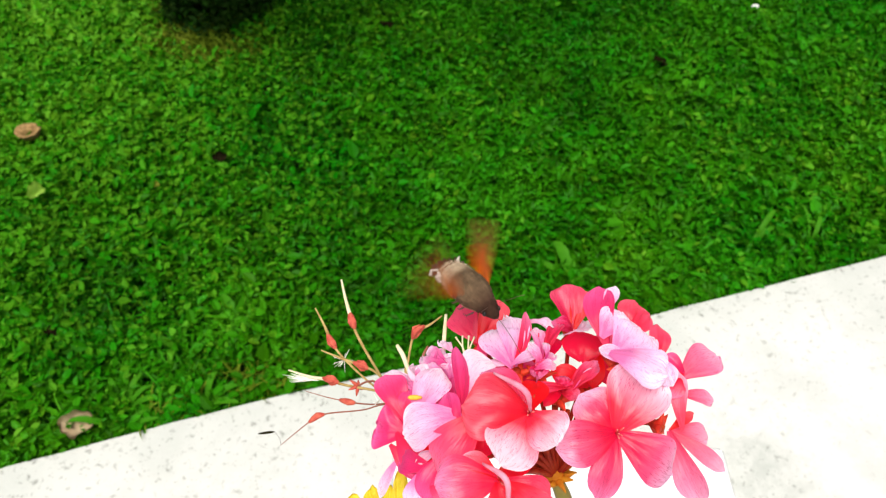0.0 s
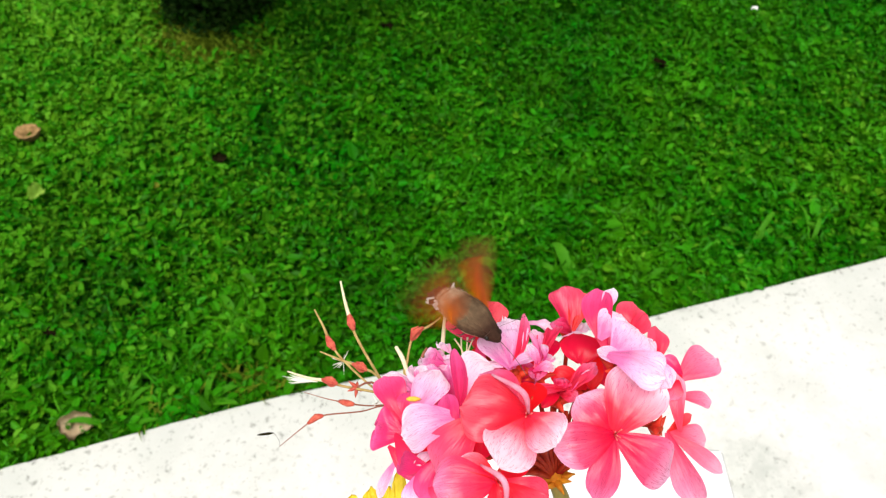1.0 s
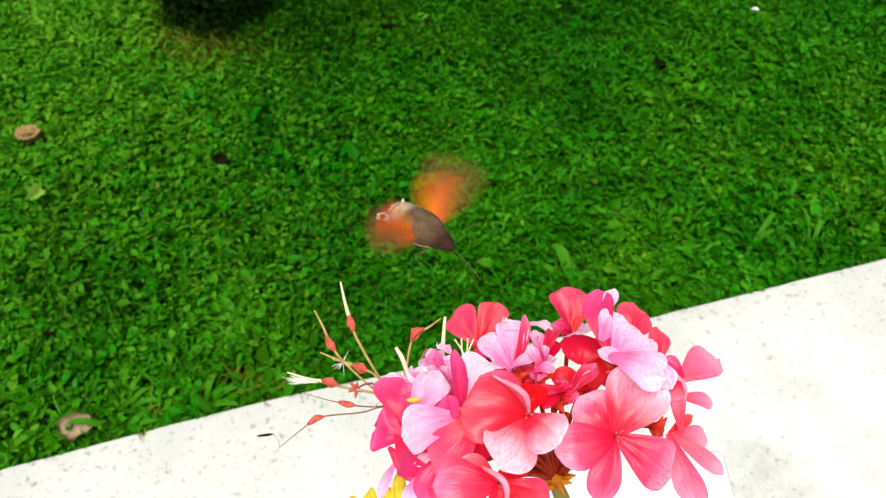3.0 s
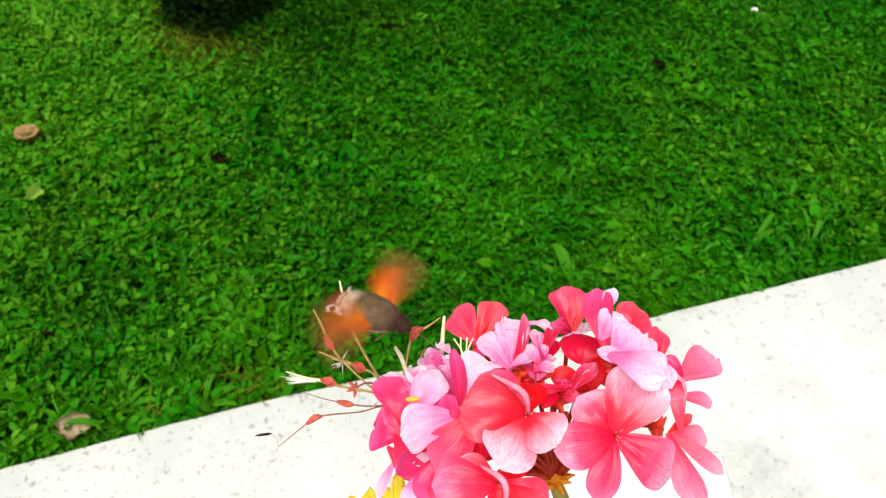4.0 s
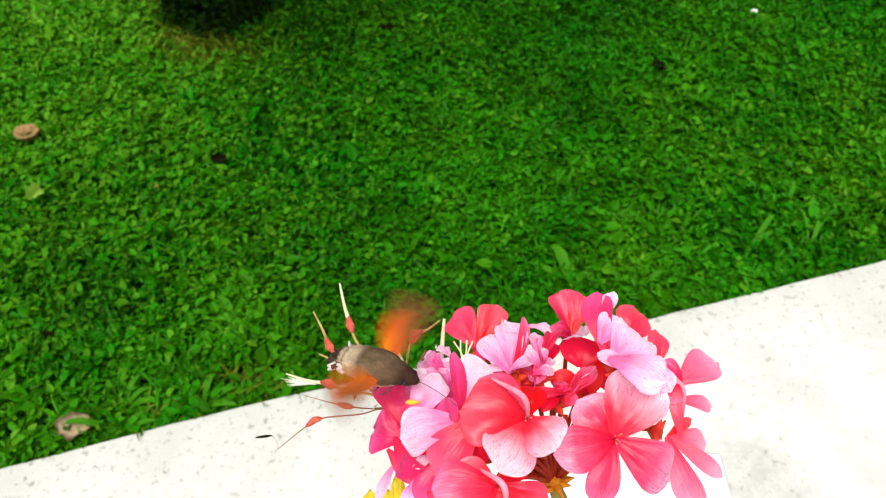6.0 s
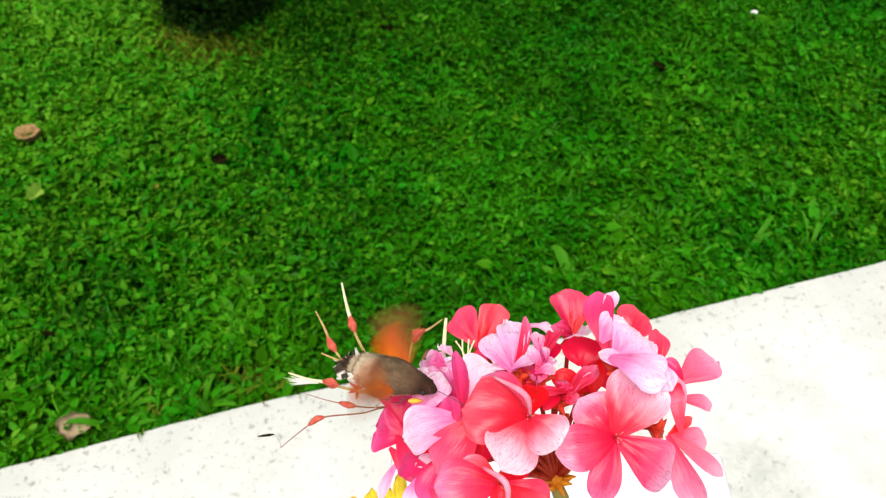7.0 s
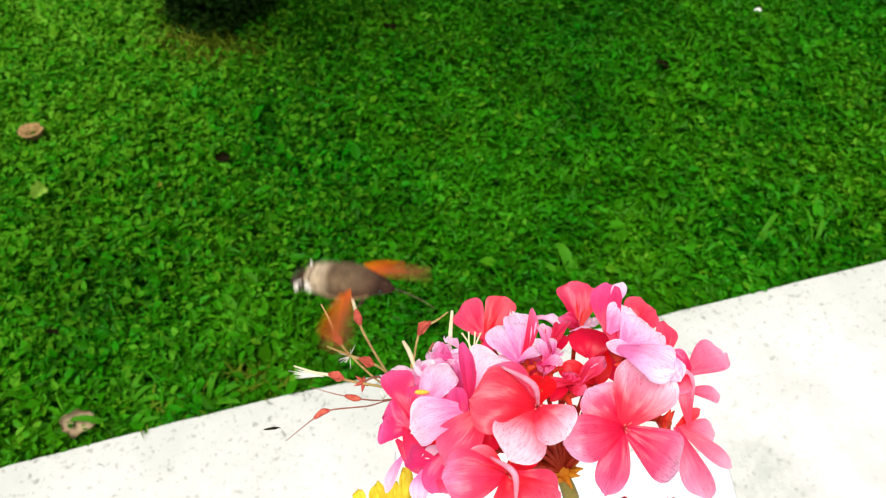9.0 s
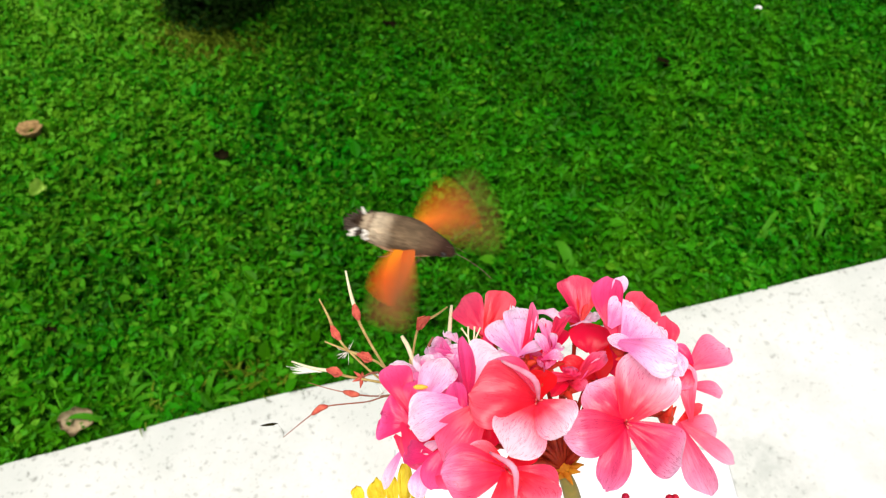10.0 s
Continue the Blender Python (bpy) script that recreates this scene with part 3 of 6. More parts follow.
# tail fan and side tufts of stiff scales
bm = bmesh.new()
for k in range(26):
    a = -1.0 + 2.0 * k / 25
    w = 0.9 * random.uniform(0.7, 1.1)
    root = Vector((-0.0138, 0.0035 * a, random.uniform(-0.0008, 0.0012)))
    tip = Vector((-0.0215 + 0.003 * abs(a), 0.0062 * a * random.uniform(0.85, 1.1), random.uniform(-0.0015, 0.0015)))
    tube(bm, [root, (root + tip) / 2 + Vector((0, 0, 0.0004)), tip], [0.0009 * w, 0.0009 * w, 0.0003], 5)
part("tail_fan", bm, fur_dark, moth, "dark brown fan of tail scales")
for sy in (1, -1):
    for kx, mat_, lab in ((-0.0142, fur_white, "white side tuft"), (-0.0118, fur_dark, "black side tuft"), (-0.0092, fur_white, "white side tuft")):
        bm = bmesh.new()
        for k in range(7):
            root = Vector((kx + random.uniform(-0.0006, 0.0006), sy * 0.0046, random.uniform(-0.0012, 0.0012)))
            tip = root + Vector((-0.0022, sy * random.uniform(0.0016, 0.0028), random.uniform(-0.0004, 0.0014)))
            tube(bm, [root, tip], [0.0008, 0.0005], 5)
        part("side_tuft", bm, mat_, body, lab)
bm = bmesh.new()
lathe(bm, [(0.0140, 0.0040, -0.0002), (0.0160, 0.0038, -0.0003), (0.0180, 0.0033, -0.0006), (0.0198, 0.0024, -0.0010), (0.0212, 0.0015, -0.0014), (0.0220, 0.0006, -0.0016)], 18, 0.95)
head = part("head", bm, body_fur, moth)
for sy in (1, -1):
    bm = bmesh.new()
    ball(bm, (0.0180, sy * 0.0032, -0.0010), 0.0011, (1, 0.7, 1), 12)
    part("eye", bm, eye_mat, head, "dark glossy eye")
    bm = bmesh.new()
    tube(bm, curve_points([(0.0185, sy * 0.0020, 0.0020), (0.0225, sy * 0.0052, 0.0050), (0.0245, sy * 0.0078, 0.0066), (0.0260, sy * 0.0098, 0.0074)], 5), [0.00006] * 6 + [0.00008] * 6 + [0.0001] * 3 + [0.00005], 5)
    part("antenna", bm, proboscis_mat, head)
    for k in range(3):
        bm = bmesh.new()
        rt = Vector((0.010 - 0.005 * k, sy * 0.003, -0.0055))
        tube(bm, [rt, rt + Vector((-0.002, sy * 0.002, -0.002)), rt + Vector((-0.006, sy * 0.001, -0.0042))], [0.0004, 0.0003, 0.00015], 5)
        part("leg", bm, proboscis_mat, body)
bm = bmesh.new()
tube(bm, curve_points([(0.0205, 0, -0.0012), (0.0260, 0, -0.0026), (0.0320, 0, -0.0052), (0.0370, 0, -0.0085)], 6), [0.00013] * 18 + [0.00009], 6)
part("proboscis", bm, proboscis_mat, head, "long thin dark proboscis")


def wing(name, outline, mat, sign, label):
    """A thin wing: span along +y (mirrored by sign), leading edge towards +x; rows of (y, front x, back x)."""
    bm = bmesh.new()
    uv = bm.loops.layers.uv.new("UVMap")
    grid, cross = [], 5
    for y, xf, xb in outline:
        grid.append([bm.verts.new((xf + (xb - xf) * k / (cross - 1), sign * y, 0.0006 * math.sin(3.1416 * k / (cross - 1)) - 6.0 * y * y * 0.3)) for k in range(cross)])
    span = outline[-1][0]
    for a, c in zip(grid, grid[1:]):
        for k in range(cross - 1):
            f = bm.faces.new((a[k], a[k + 1], c[k + 1], c[k]))
            for loop in f.loops:
                loop[uv].uv = (abs(loop.vert.co.y) / span, 0.5)
    return part(name, bm, mat, moth, label)


FORE = [(0.0, 0.0014, -0.0034), (0.0046, 0.0025, -0.0048), (0.0115, 0.0034, -0.0066), (0.0184, 0.0034, -0.0075), (0.0242, 0.0025, -0.0070), (0.0282, 0.0007, -0.0054), (0.0311, -0.0023, -0.0039)]
HIND = [(y * 1.22, xf, xb * 1.12) for y, xf, xb in [(0.0, -0.0010, -0.0046), (0.0034, -0.0012, -0.0068), (0.0078, -0.0020, -0.0088), (0.0122, -0.0034, -0.0094), (0.0158, -0.0050, -0.0086), (0.0174, -0.0062, -0.0076)]]
wings = []
for sy, side in ((1, 1), (-1, -1)):
    wings.append((wing("forewing", FORE, forewing_mat, sy, "grey-brown forewing"), wing("hindwing", HIND, hindwing_mat, sy, "orange hindwing"), sy))

PLANT_BASE = Vector((0.0450, 0.0400, 0.4300))
HUB = Vector((0.0440, 0.1073, 0.6860))

# ---- geranium ----
geranium = empty("geranium", PLANT_BASE, "coral-pink geranium head in full bloom with dried seed stalks", "flower")


def loc(p):
    return Vector(p) - PLANT_BASE


def petal_mesh(root, tip, width, bulge, blunt, normal, crumple):
    """A rounded petal, narrow at the claw, bowed along its length and waved at the rim."""
    root, tip, normal = loc(root), loc(tip), Vector(normal)
    width *= 1.06
    along = tip - root
    length = along.length
    along.normalize()
    z = (normal - along * normal.dot(along)).normalized()
    side = z.cross(along)
    bm = bmesh.new()
    uv = bm.loops.layers.uv.new("UVMap")
    nu, nv = 18, 17
    seed = random.uniform(0, 99)
    cup = random.uniform(-0.06, 0.26)
    notch = random.choice((0.0, 0.0, 0.02, 0.05)) * (1 - blunt)
    fold = random.uniform(-0.16, 0.16)
    skew = random.uniform(-0.10, 0.10)
    lean = random.uniform(-0.06, 0.06)
    peak, round_ = 0.56 + 0.22 * blunt, 2.0 + 1.0 * blunt
    grid, place = [], {}
    for i in range(nu + 1):
        u = 1 - (1 - i / nu) ** 1.5
        if u < peak:
            s = u / peak
            half = 0.17 + 0.83 * ((1 - blunt) * (s * s * (3 - 2 * s)) ** 0.72 + blunt * s ** 0.9)
        else:
            half = max(0.02, 1 - ((u - peak) / (1 - peak)) ** round_) ** (1 / round_)
        row = []
        for j in range(nv):
            v = 2 * j / (nv - 1) - 1
            # the rim is a smooth dome, with a shallow dent in the middle of some petals
            rim = 0.05 * abs(v) ** 2 + notch * math.exp(-(v / 0.25) ** 2) + lean * v
            over = u - rim * u ** 3 + (0.012 + 0.08 * crumple) * noise.noise((seed, v * 2.5, 1.0)) * u ** 3
            lift = bulge * 4 * u * (1 - u) * length + cup * (v * v) * half * width * 0.5
            lift += 0.10 * width * noise.noise((u * 1.6 + seed, v * 1.1, seed)) * min(1, u * 2)
            lift += max(0.0, crumple) * width * (noise.noise((u * 2.2 + seed, v * 1.8, seed)) + 0.8 * noise.noise((u * 5 + seed, v * 4, seed)) * u)
            lift += (0.05 + max(0.0, crumple)) * width * noise.noise((seed, v * 2.4, u * 2)) * max(0, u - 0.5) * 2
            lift -= fold * math.sqrt(v * v + 0.02) * half * width * 0.5
            # fine grooves run out from the claw, and the rim rolls back a little
            lift += 0.007 * width * math.cos(v * 15 + seed) * min(1, u * 2) * (1 - 0.5 * u)
            lift -= 0.08 * width * (max(0, u - 0.78) / 0.22) ** 2 * (0.4 + 0.6 * math.sin(seed))
            vert = bm.verts.new(root + along * (over * length) + side * (v * half * width * 0.5 + skew * width * math.sin(3.1416 * u) * 0.5) + z * lift)
            place[vert] = (u, v)
            row.append(vert)
        grid.append(row)
    for a, c in zip(grid, grid[1:]):
        for k in range(nv - 1):
            f = bm.faces.new((a[k], c[k], c[k + 1], a[k + 1]))
            for loop in f.loops:
                loop[uv].uv = place[loop.vert]
    return bm


def floret(label, centre, axis, petals):
    """One floret: its stalk and calyx, and each petal under it."""
    c, axis = Vector(centre), Vector(axis)
    hub = loc(HUB)
    bm = bmesh.new()
    back = loc(c - axis * 0.010)
    mid = hub.lerp(back, 0.55) + Vector((0, 0, 0.006)) - axis * 0.003
    line = curve_points([hub, mid, back, loc(c - axis * 0.002)], 5)
    tube(bm, line, [0.0009] * 9 + [0.0011, 0.0013, 0.0015, 0.0017, 0.0018, 0.0018, 0.0014], 7)
    ob = part("floret", bm, pedicel_mat, geranium, label)
    side = axis.orthogonal().normalized()
    bm = bmesh.new()
    for k in range(5):
        a = 6.2832 * k / 5 + 0.4
        out = math.cos(a) * side + math.sin(a) * axis.cross(side)
        p = loc(c - axis * 0.0045)
        tube(bm, [p - axis * 0.002, p + out * 0.0026 + axis * 0.001, p + out * 0.0068 + axis * 0.0018], [0.0012, 0.0016, 0.0002], 6)
    part("calyx", bm, sepal_mat, ob, "bright red pointed calyx")
    for claw, tip, width, kind, bulge, blunt, normal in petals:
        crumple = 0.30 if kind in "CDW" and width < 0.012 else (0.05 if kind in "LW" else -0.09 if kind == "R" else 0.03)
        part("petal", petal_mesh(claw, tip, width, bulge, blunt, normal, crumple), PETALS[kind], ob)
    for k in range(5 if label.startswith("fresh coral-pink") else 0):
        bm = bmesh.new()
        off = Vector((random.uniform(-1, 1), random.uniform(-1, 1), random.uniform(-1, 1))) * 0.0016
        tube(bm, [loc(c), loc(c + axis * 0.003 + off * 0.5), loc(c + axis * 0.0055 + off)], [0.0003, 0.0002, 0.00025], 5)
        part("stamen", bm, stamen_mat, ob)


def seed_stalk(line, pod_at, beak_tip, thick, tone):
    """A dry stalk with its swollen pod and long beak."""
    dry = {"pale": pale_mat, "tan": tan_mat, "dark": dark_dry_mat}[tone]
    pod_at, beak_tip = loc(pod_at), loc(beak_tip)
    pts = curve_points([loc(line[0]), loc(line[0]).lerp(loc(line[1]), 0.72)] + [loc(p) for p in line[1:]] + [pod_at], 5)
    bm = bmesh.new()
    tube(bm, pts, [(0.00042 * thick + 0.00022 * (i / len(pts))) * (0.7 if tone == "dark" else 1.0) for i in range(len(pts))], 6)
    stalk = part("seed_stalk", bm, tan_mat if tone != "dark" else dark_dry_mat, geranium, "thin dry seed stalk")
    d = (beak_tip - pod_at).normalized()
    d0 = (pod_at - loc(line[-1])).normalized()
    bm = bmesh.new()
    tube(bm, [pod_at - d0 * 0.0036, pod_at - d0 * 0.0020, pod_at, pod_at + d * 0.0024, pod_at + d * 0.0048], [0.0007, 0.0014 * thick ** 0.5, 0.0018 * thick ** 0.5, 0.0015 * thick ** 0.5, 0.0007], 9)
    side = d.orthogonal().normalized()
    for k in range(0 if tone == "dark" else 4):
        a = 1.5708 * k
        o = math.cos(a) * side + math.sin(a) * d.cross(side)
        tube(bm, [pod_at - d0 * 0.002 + o * 0.0012, pod_at + o * 0.0020, pod_at + d * 0.0032 + o * 0.0012 * random.uniform(0.6, 1.4)], [0.0006, 0.0007, 0.0002], 5)
    part("seed_pod", bm, pod_mat, stalk, "rust-red dried seed pod")
    bend = d.orthogonal().normalized() * random.uniform(-0.0008, 0.0008)
    bm = bmesh.new()
    tube(bm, curve_points([pod_at + d * 0.002, (pod_at + beak_tip) / 2 + bend, beak_tip], 5), [(0.00085 - 0.00005 * i) * thick * (0.5 if tone == "dark" else 1.0) for i in range(11)], 6)
    part("beak", bm, dry, stalk)


def empty_calyx(line, at):
    bm = bmesh.new()
    pts = curve_points([loc(p) for p in line] + [loc(at)], 5)
    tube(bm, pts, [0.0005] * len(pts), 6)
    stalk = part("seed_stalk", bm, dark_dry_mat, geranium, "thin dry stalk with an open calyx")
    bm = bmesh.new()
    d = (pts[-1] - pts[-2]).normalized()
    side = d.orthogonal().normalized()
    for k in range(5):
        a = 6.2832 * k / 5
        o = math.cos(a) * side + math.sin(a) * d.cross(side)
        tube(bm, [pts[-1], pts[-1] + o * 0.002 + d * 0.001, pts[-1] + o * 0.0042 + d * 0.0022], [0.0008, 0.0009, 0.0002], 5)
    part("calyx", bm, pod_mat, stalk, "open rust-red calyx")


def fluff(at, count, reach):
    """Fine pale seed hairs that spray out from one point."""
    bm = bmesh.new()
    for k in range(count):
        d = Vector((random.gauss(0, 1), random.gauss(0, 1), random.gauss(0, 1))).normalized()
        p = loc(at)
        q = p + d * reach * random.uniform(0.5, 1.1)
        tube(bm, [p, (p + q) / 2 + Vector((0, 0, random.uniform(-0.0008, 0.0004))), q], [0.00016, 0.00013, 0.00006], 4)
    part("seed_hairs", bm, white_mat, geranium, "pale feathery seed hairs")


def tuft(root, tip):
    """A brush of white silky hairs lying along a beak."""
    bm = bmesh.new()
    root, tip = loc(root), loc(tip)
    for k in range(34):
        q = tip + Vector((random.gauss(0, 1), random.gauss(0, 1), random.gauss(0, 1))) * 0.0014
        q = root.lerp(q, random.uniform(0.7, 1.05))
        p = root.lerp(tip, random.uniform(0.2, 0.5))
        tube(bm, [p, (p + q) / 2 + Vector((0, 0, -0.0004)), q], [0.0002, 0.0002, 0.00006], 4)
    part("seed_hairs", bm, white_mat, geranium, "white silky seed hairs")


def loose_seed(hang, near, tip):
    bm = bmesh.new()
    hang, near, tip = loc(hang), loc(near), loc(tip)
    tube(bm, curve_points([hang, (hang + near) / 2 + Vector((0.001, 0, -0.001)), near], 5), [0.00008] * 11, 4)
    tube(bm, [near, near.lerp(tip, 0.3), near.lerp(tip, 0.7), tip], [0.0002, 0.0007, 0.0006, 0.0002], 6)
    part("seed", bm, dark_debris_mat, geranium, "dark seed hanging by a hair")


def filament(root, tip):
    bm = bmesh.new()
    root, tip = loc(root), loc(tip)
    tube(bm, curve_points([root, (root + tip) / 2 + Vector((random.uniform(-0.001, 0.001), 0, 0.001)), tip], 4), [0.00035] * 8 + [0.0005], 6)
    part("filament", bm, pale_mat, geranium, "pale curled filament")


def anther(a, c):
    bm = bmesh.new()
    a, c = loc(a), loc(c)
    tube(bm, [a, a.lerp(c, 0.2), a.lerp(c, 0.6), c], [0.0003, 0.0009, 0.0010, 0.0004], 7)
    part("anther", bm, anther_mat, geranium, "orange-yellow anther")


def petal_rim(a, mid, c):
    """The pale folded rim of a petal that curls over the throat."""
    bm = bmesh.new()
    pts = curve_points([loc(a), loc(mid), loc(c)], 6)
    tube(bm, pts, [0.0004 + 0.0006 * abs(math.sin(3.1416 * i / 12)) for i in range(13)], 8)
    part("petal_rim", bm, petal_rim_mat, geranium, "pale curled petal rim")


def pedicel(root, tip):
    """A dark flower stalk that ends inside the head."""
    bm = bmesh.new()
    root, tip = loc(root), loc(tip)
    tube(bm, curve_points([root, root.lerp(tip, 0.5) + Vector((0, 0, 0.002)), tip], 5), [0.0012] * 5 + [0.0010] * 5 + [0.0008], 7)
    part("pedicel", bm, pedicel_mat, geranium)


def bud_stalk(root, tip):
    bm = bmesh.new()
    root, tip = loc(root), loc(tip)
    tube(bm, curve_points([Vector((0.006, 0.03, 0.16)), root - Vector((0.002, 0.004, 0.02)), root, tip], 5), [0.0009] * 16, 6)
    ob = part("bud_stalk", bm, stem_mat, geranium)
    for k in range(5):
        bm = bmesh.new()
        ball(bm, tip + Vector((random.uniform(-0.0035, 0.0035), random.uniform(-0.003, 0.003), random.uniform(-0.001, 0.001))), 0.0017, (1, 1, 1.3), 8)
        part("bud", bm, PETALS["C"], ob, "small crimson bud")


def yellow_leaf(root, tip, width, normal):
    """A narrow crumpled leaf that has turned yellow, on its stalk."""
    leaf = part("leaf", petal_mesh(root, tip, width, 0.10, 0.4, normal, 0.25), yellow_mat, geranium, "crumpled yellowed leaf")
    bm = bmesh.new()
    tube(bm, curve_points([loc(root), loc(root) + Vector((0.004, -0.006, -0.02)), Vector((0.004, 0.02, 0.06))], 6), [0.0009] * 13, 6)
    part("leaf_stalk", bm, stem_mat, leaf)


def dry_beak(root, mid, tip, thick, material_of_beak):
    """A bare dry style that has lost its seeds."""
    bm = bmesh.new()
    tube(bm, curve_points([loc(root), loc(mid), loc(tip)], 6), [0.00042 * thick + 0.0003 * thick * math.sin(0.24 * i) for i in range(13)], 7)
    part("beak", bm, material_of_beak, geranium, "bare dry seed beak")


def main_stem(line):
    pts = [Vector(p) for p in line]
    bm = bmesh.new()
    tube(bm, curve_points([loc(p) for p in pts], 8), [0.0024 + 0.00012 * i for i in range(25)], 10)
    part("stem", bm, stem_mat, geranium, "olive-brown flower stem")
    bm = bmesh.new()
    d = (pts[0] - pts[1]).normalized()
    side = d.orthogonal().normalized()
    for k in range(14):
        a = 2.39996 * k
        o = math.cos(a) * side + math.sin(a) * d.cross(side)
        p = loc(HUB)
        tube(bm, [p - d * 0.002, p + o * 0.004 - d * 0.0005, p + o * 0.0085 + d * random.uniform(-0.004, 0.003)], [0.0014, 0.0016, 0.0003], 5)
    ball(bm, loc(HUB), 0.0042, (1, 1, 1), 10)
    part("bracts", bm, bract_mat, geranium, "ring of orange-brown bracts under the stalks")


floret("fresh coral-pink open floret", (0.0597, 0.1059, 0.7267), (0.10, -0.43, 0.90), [
    ((0.0597, 0.1059, 0.7267), (0.0484, 0.1186, 0.7308), 0.0157, "T", 0.12, 0.2, (0.10, -0.43, 0.90)),
    ((0.0597, 0.1059, 0.7267), (0.0725, 0.1247, 0.7386), 0.0210, "S", 0.08, 0.3, (-0.21, -0.41, 0.89)),
    ((0.0597, 0.1059, 0.7267), (0.0387, 0.1007, 0.7275), 0.0147, "T", 0.12, 0.5, (0.10, -0.43, 0.90)),
    ((0.0597, 0.1059, 0.7267), (0.0515, 0.0861, 0.7178), 0.0108, "M", 0.10, 0.3, (0.10, -0.43, 0.90)),
    ((0.0597, 0.1059, 0.7267), (0.0786, 0.0946, 0.7197), 0.0167, "T", 0.12, 0.5, (0.10, -0.43, 0.90)),
])
floret("lilac-pink floret folded upwards, skylight put into its colour", (0.0644, 0.1307, 0.7332), (0.20, 0.43, 0.88), [
    ((0.0613, 0.1389, 0.7283), (0.0606, 0.1620, 0.7348), 0.0117, "P", 0.08, 0.5, (-0.52, -0.38, 0.77)),
    ((0.0614, 0.1518, 0.7314), (0.0661, 0.1608, 0.7364), 0.0056, "L", 0.10, 0.4, (0.30, -0.13, 0.94)),
    ((0.0590, 0.1409, 0.7313), (0.0672, 0.1502, 0.7352), 0.0109, "L", 0.12, 0.5, (0.10, -0.06, 0.99)),
    ((0.0623, 0.1333, 0.7328), (0.0733, 0.1426, 0.7354), 0.0177, "L", 0.12, 0.5, (0.10, 0.08, 0.99)),
    ((0.0644, 0.1307, 0.7332), (0.0798, 0.1422, 0.7285), 0.0084, "L", 0.10, 0.2, (0.40, 0.01, 0.92)),
    ((0.0594, 0.1307, 0.7385), (0.0761, 0.1191, 0.7430), 0.0173, "L", 0.10, 0.9, (0.20, 0.01, 0.98)),
    ((0.0694, 0.1306, 0.7397), (0.0792, 0.1179, 0.7368), 0.0096, "L", 0.08, 0.6, (0.39, -0.13, 0.91)),
    ((0.0665, 0.1250, 0.7375), (0.0561, 0.1335, 0.7369), 0.0068, "L", 0.10, 0.3, (-0.10, 0.22, 0.97)),
])
floret("fresh coral-red floret on top of the head", (0.0550, 0.1617, 0.7031), (0.00, -0.17, 0.99), [
    ((0.0550, 0.1617, 0.7031), (0.0524, 0.1810, 0.7103), 0.0145, "F", 0.06, 0.9, (0.10, -0.43, 0.90)),
    ((0.0550, 0.1617, 0.7031), (0.0628, 0.1794, 0.7076), 0.0087, "F", 0.10, 0.4, (-0.31, -0.44, 0.84)),
    ((0.0562, 0.1585, 0.7082), (0.0556, 0.1436, 0.7090), 0.0158, "R", 0.24, 0.3, (0.00, -0.36, 0.93)),
    ((0.0627, 0.1552, 0.7055), (0.0605, 0.1359, 0.7022), 0.0080, "R", 0.10, 0.2, (0.00, -0.17, 0.99)),
    ((0.0550, 0.1617, 0.7031), (0.0467, 0.1645, 0.7081), 0.0070, "C", 0.20, 0.3, (0.00, -0.17, 0.99)),
    ((0.0550, 0.1617, 0.7031), (0.0640, 0.1642, 0.7052), 0.0061, "W", 0.10, 0.2, (0.00, 0.31, 0.95)),
    ((0.0498, 0.1573, 0.7073), (0.0604, 0.1577, 0.7076), 0.0028, "W", 0.10, 0.6, (0.00, 0.31, 0.95)),
])
floret("coral-red floret at the back of the head", (0.0802, 0.1646, 0.6951), (0.21, -0.14, 0.97), [
    ((0.0802, 0.1646, 0.6951), (0.0852, 0.1800, 0.7002), 0.0143, "F", 0.10, 0.4, (0.11, -0.37, 0.92)),
    ((0.0802, 0.1646, 0.6951), (0.0911, 0.1747, 0.6983), 0.0083, "F", 0.10, 0.3, (0.30, -0.35, 0.89)),
])
floret("coral-pink floret spreading sideways", (0.0899, 0.1414, 0.7094), (0.70, -0.08, 0.71), [
    ((0.0861, 0.1451, 0.7074), (0.0881, 0.1598, 0.7119), 0.0087, "F", 0.10, 0.3, (0.21, -0.36, 0.91)),
    ((0.0912, 0.1350, 0.7119), (0.1083, 0.1451, 0.7125), 0.0133, "N", 0.12, 0.4, (-0.10, -0.21, 0.97)),
    ((0.0908, 0.1304, 0.7080), (0.1050, 0.1293, 0.7045), 0.0070, "N", 0.08, 0.9, (0.11, 0.01, 0.99)),
    ((0.0899, 0.1414, 0.7094), (0.0843, 0.1458, 0.7079), 0.0085, "P", 0.20, 0.4, (0.11, 0.01, 0.99)),
    ((0.0925, 0.1354, 0.7147), (0.0839, 0.1402, 0.7188), 0.0085, "P", 0.15, 0.5, (-0.20, -0.30, 0.93)),
    ((0.0913, 0.1347, 0.7167), (0.0858, 0.1253, 0.7140), 0.0065, "M", 0.12, 0.3, (-0.30, -0.35, 0.89)),
    ((0.0899, 0.1414, 0.7094), (0.0891, 0.1291, 0.7121), 0.0072, "M", 0.12, 0.2, (-0.62, -0.23, 0.75)),
])
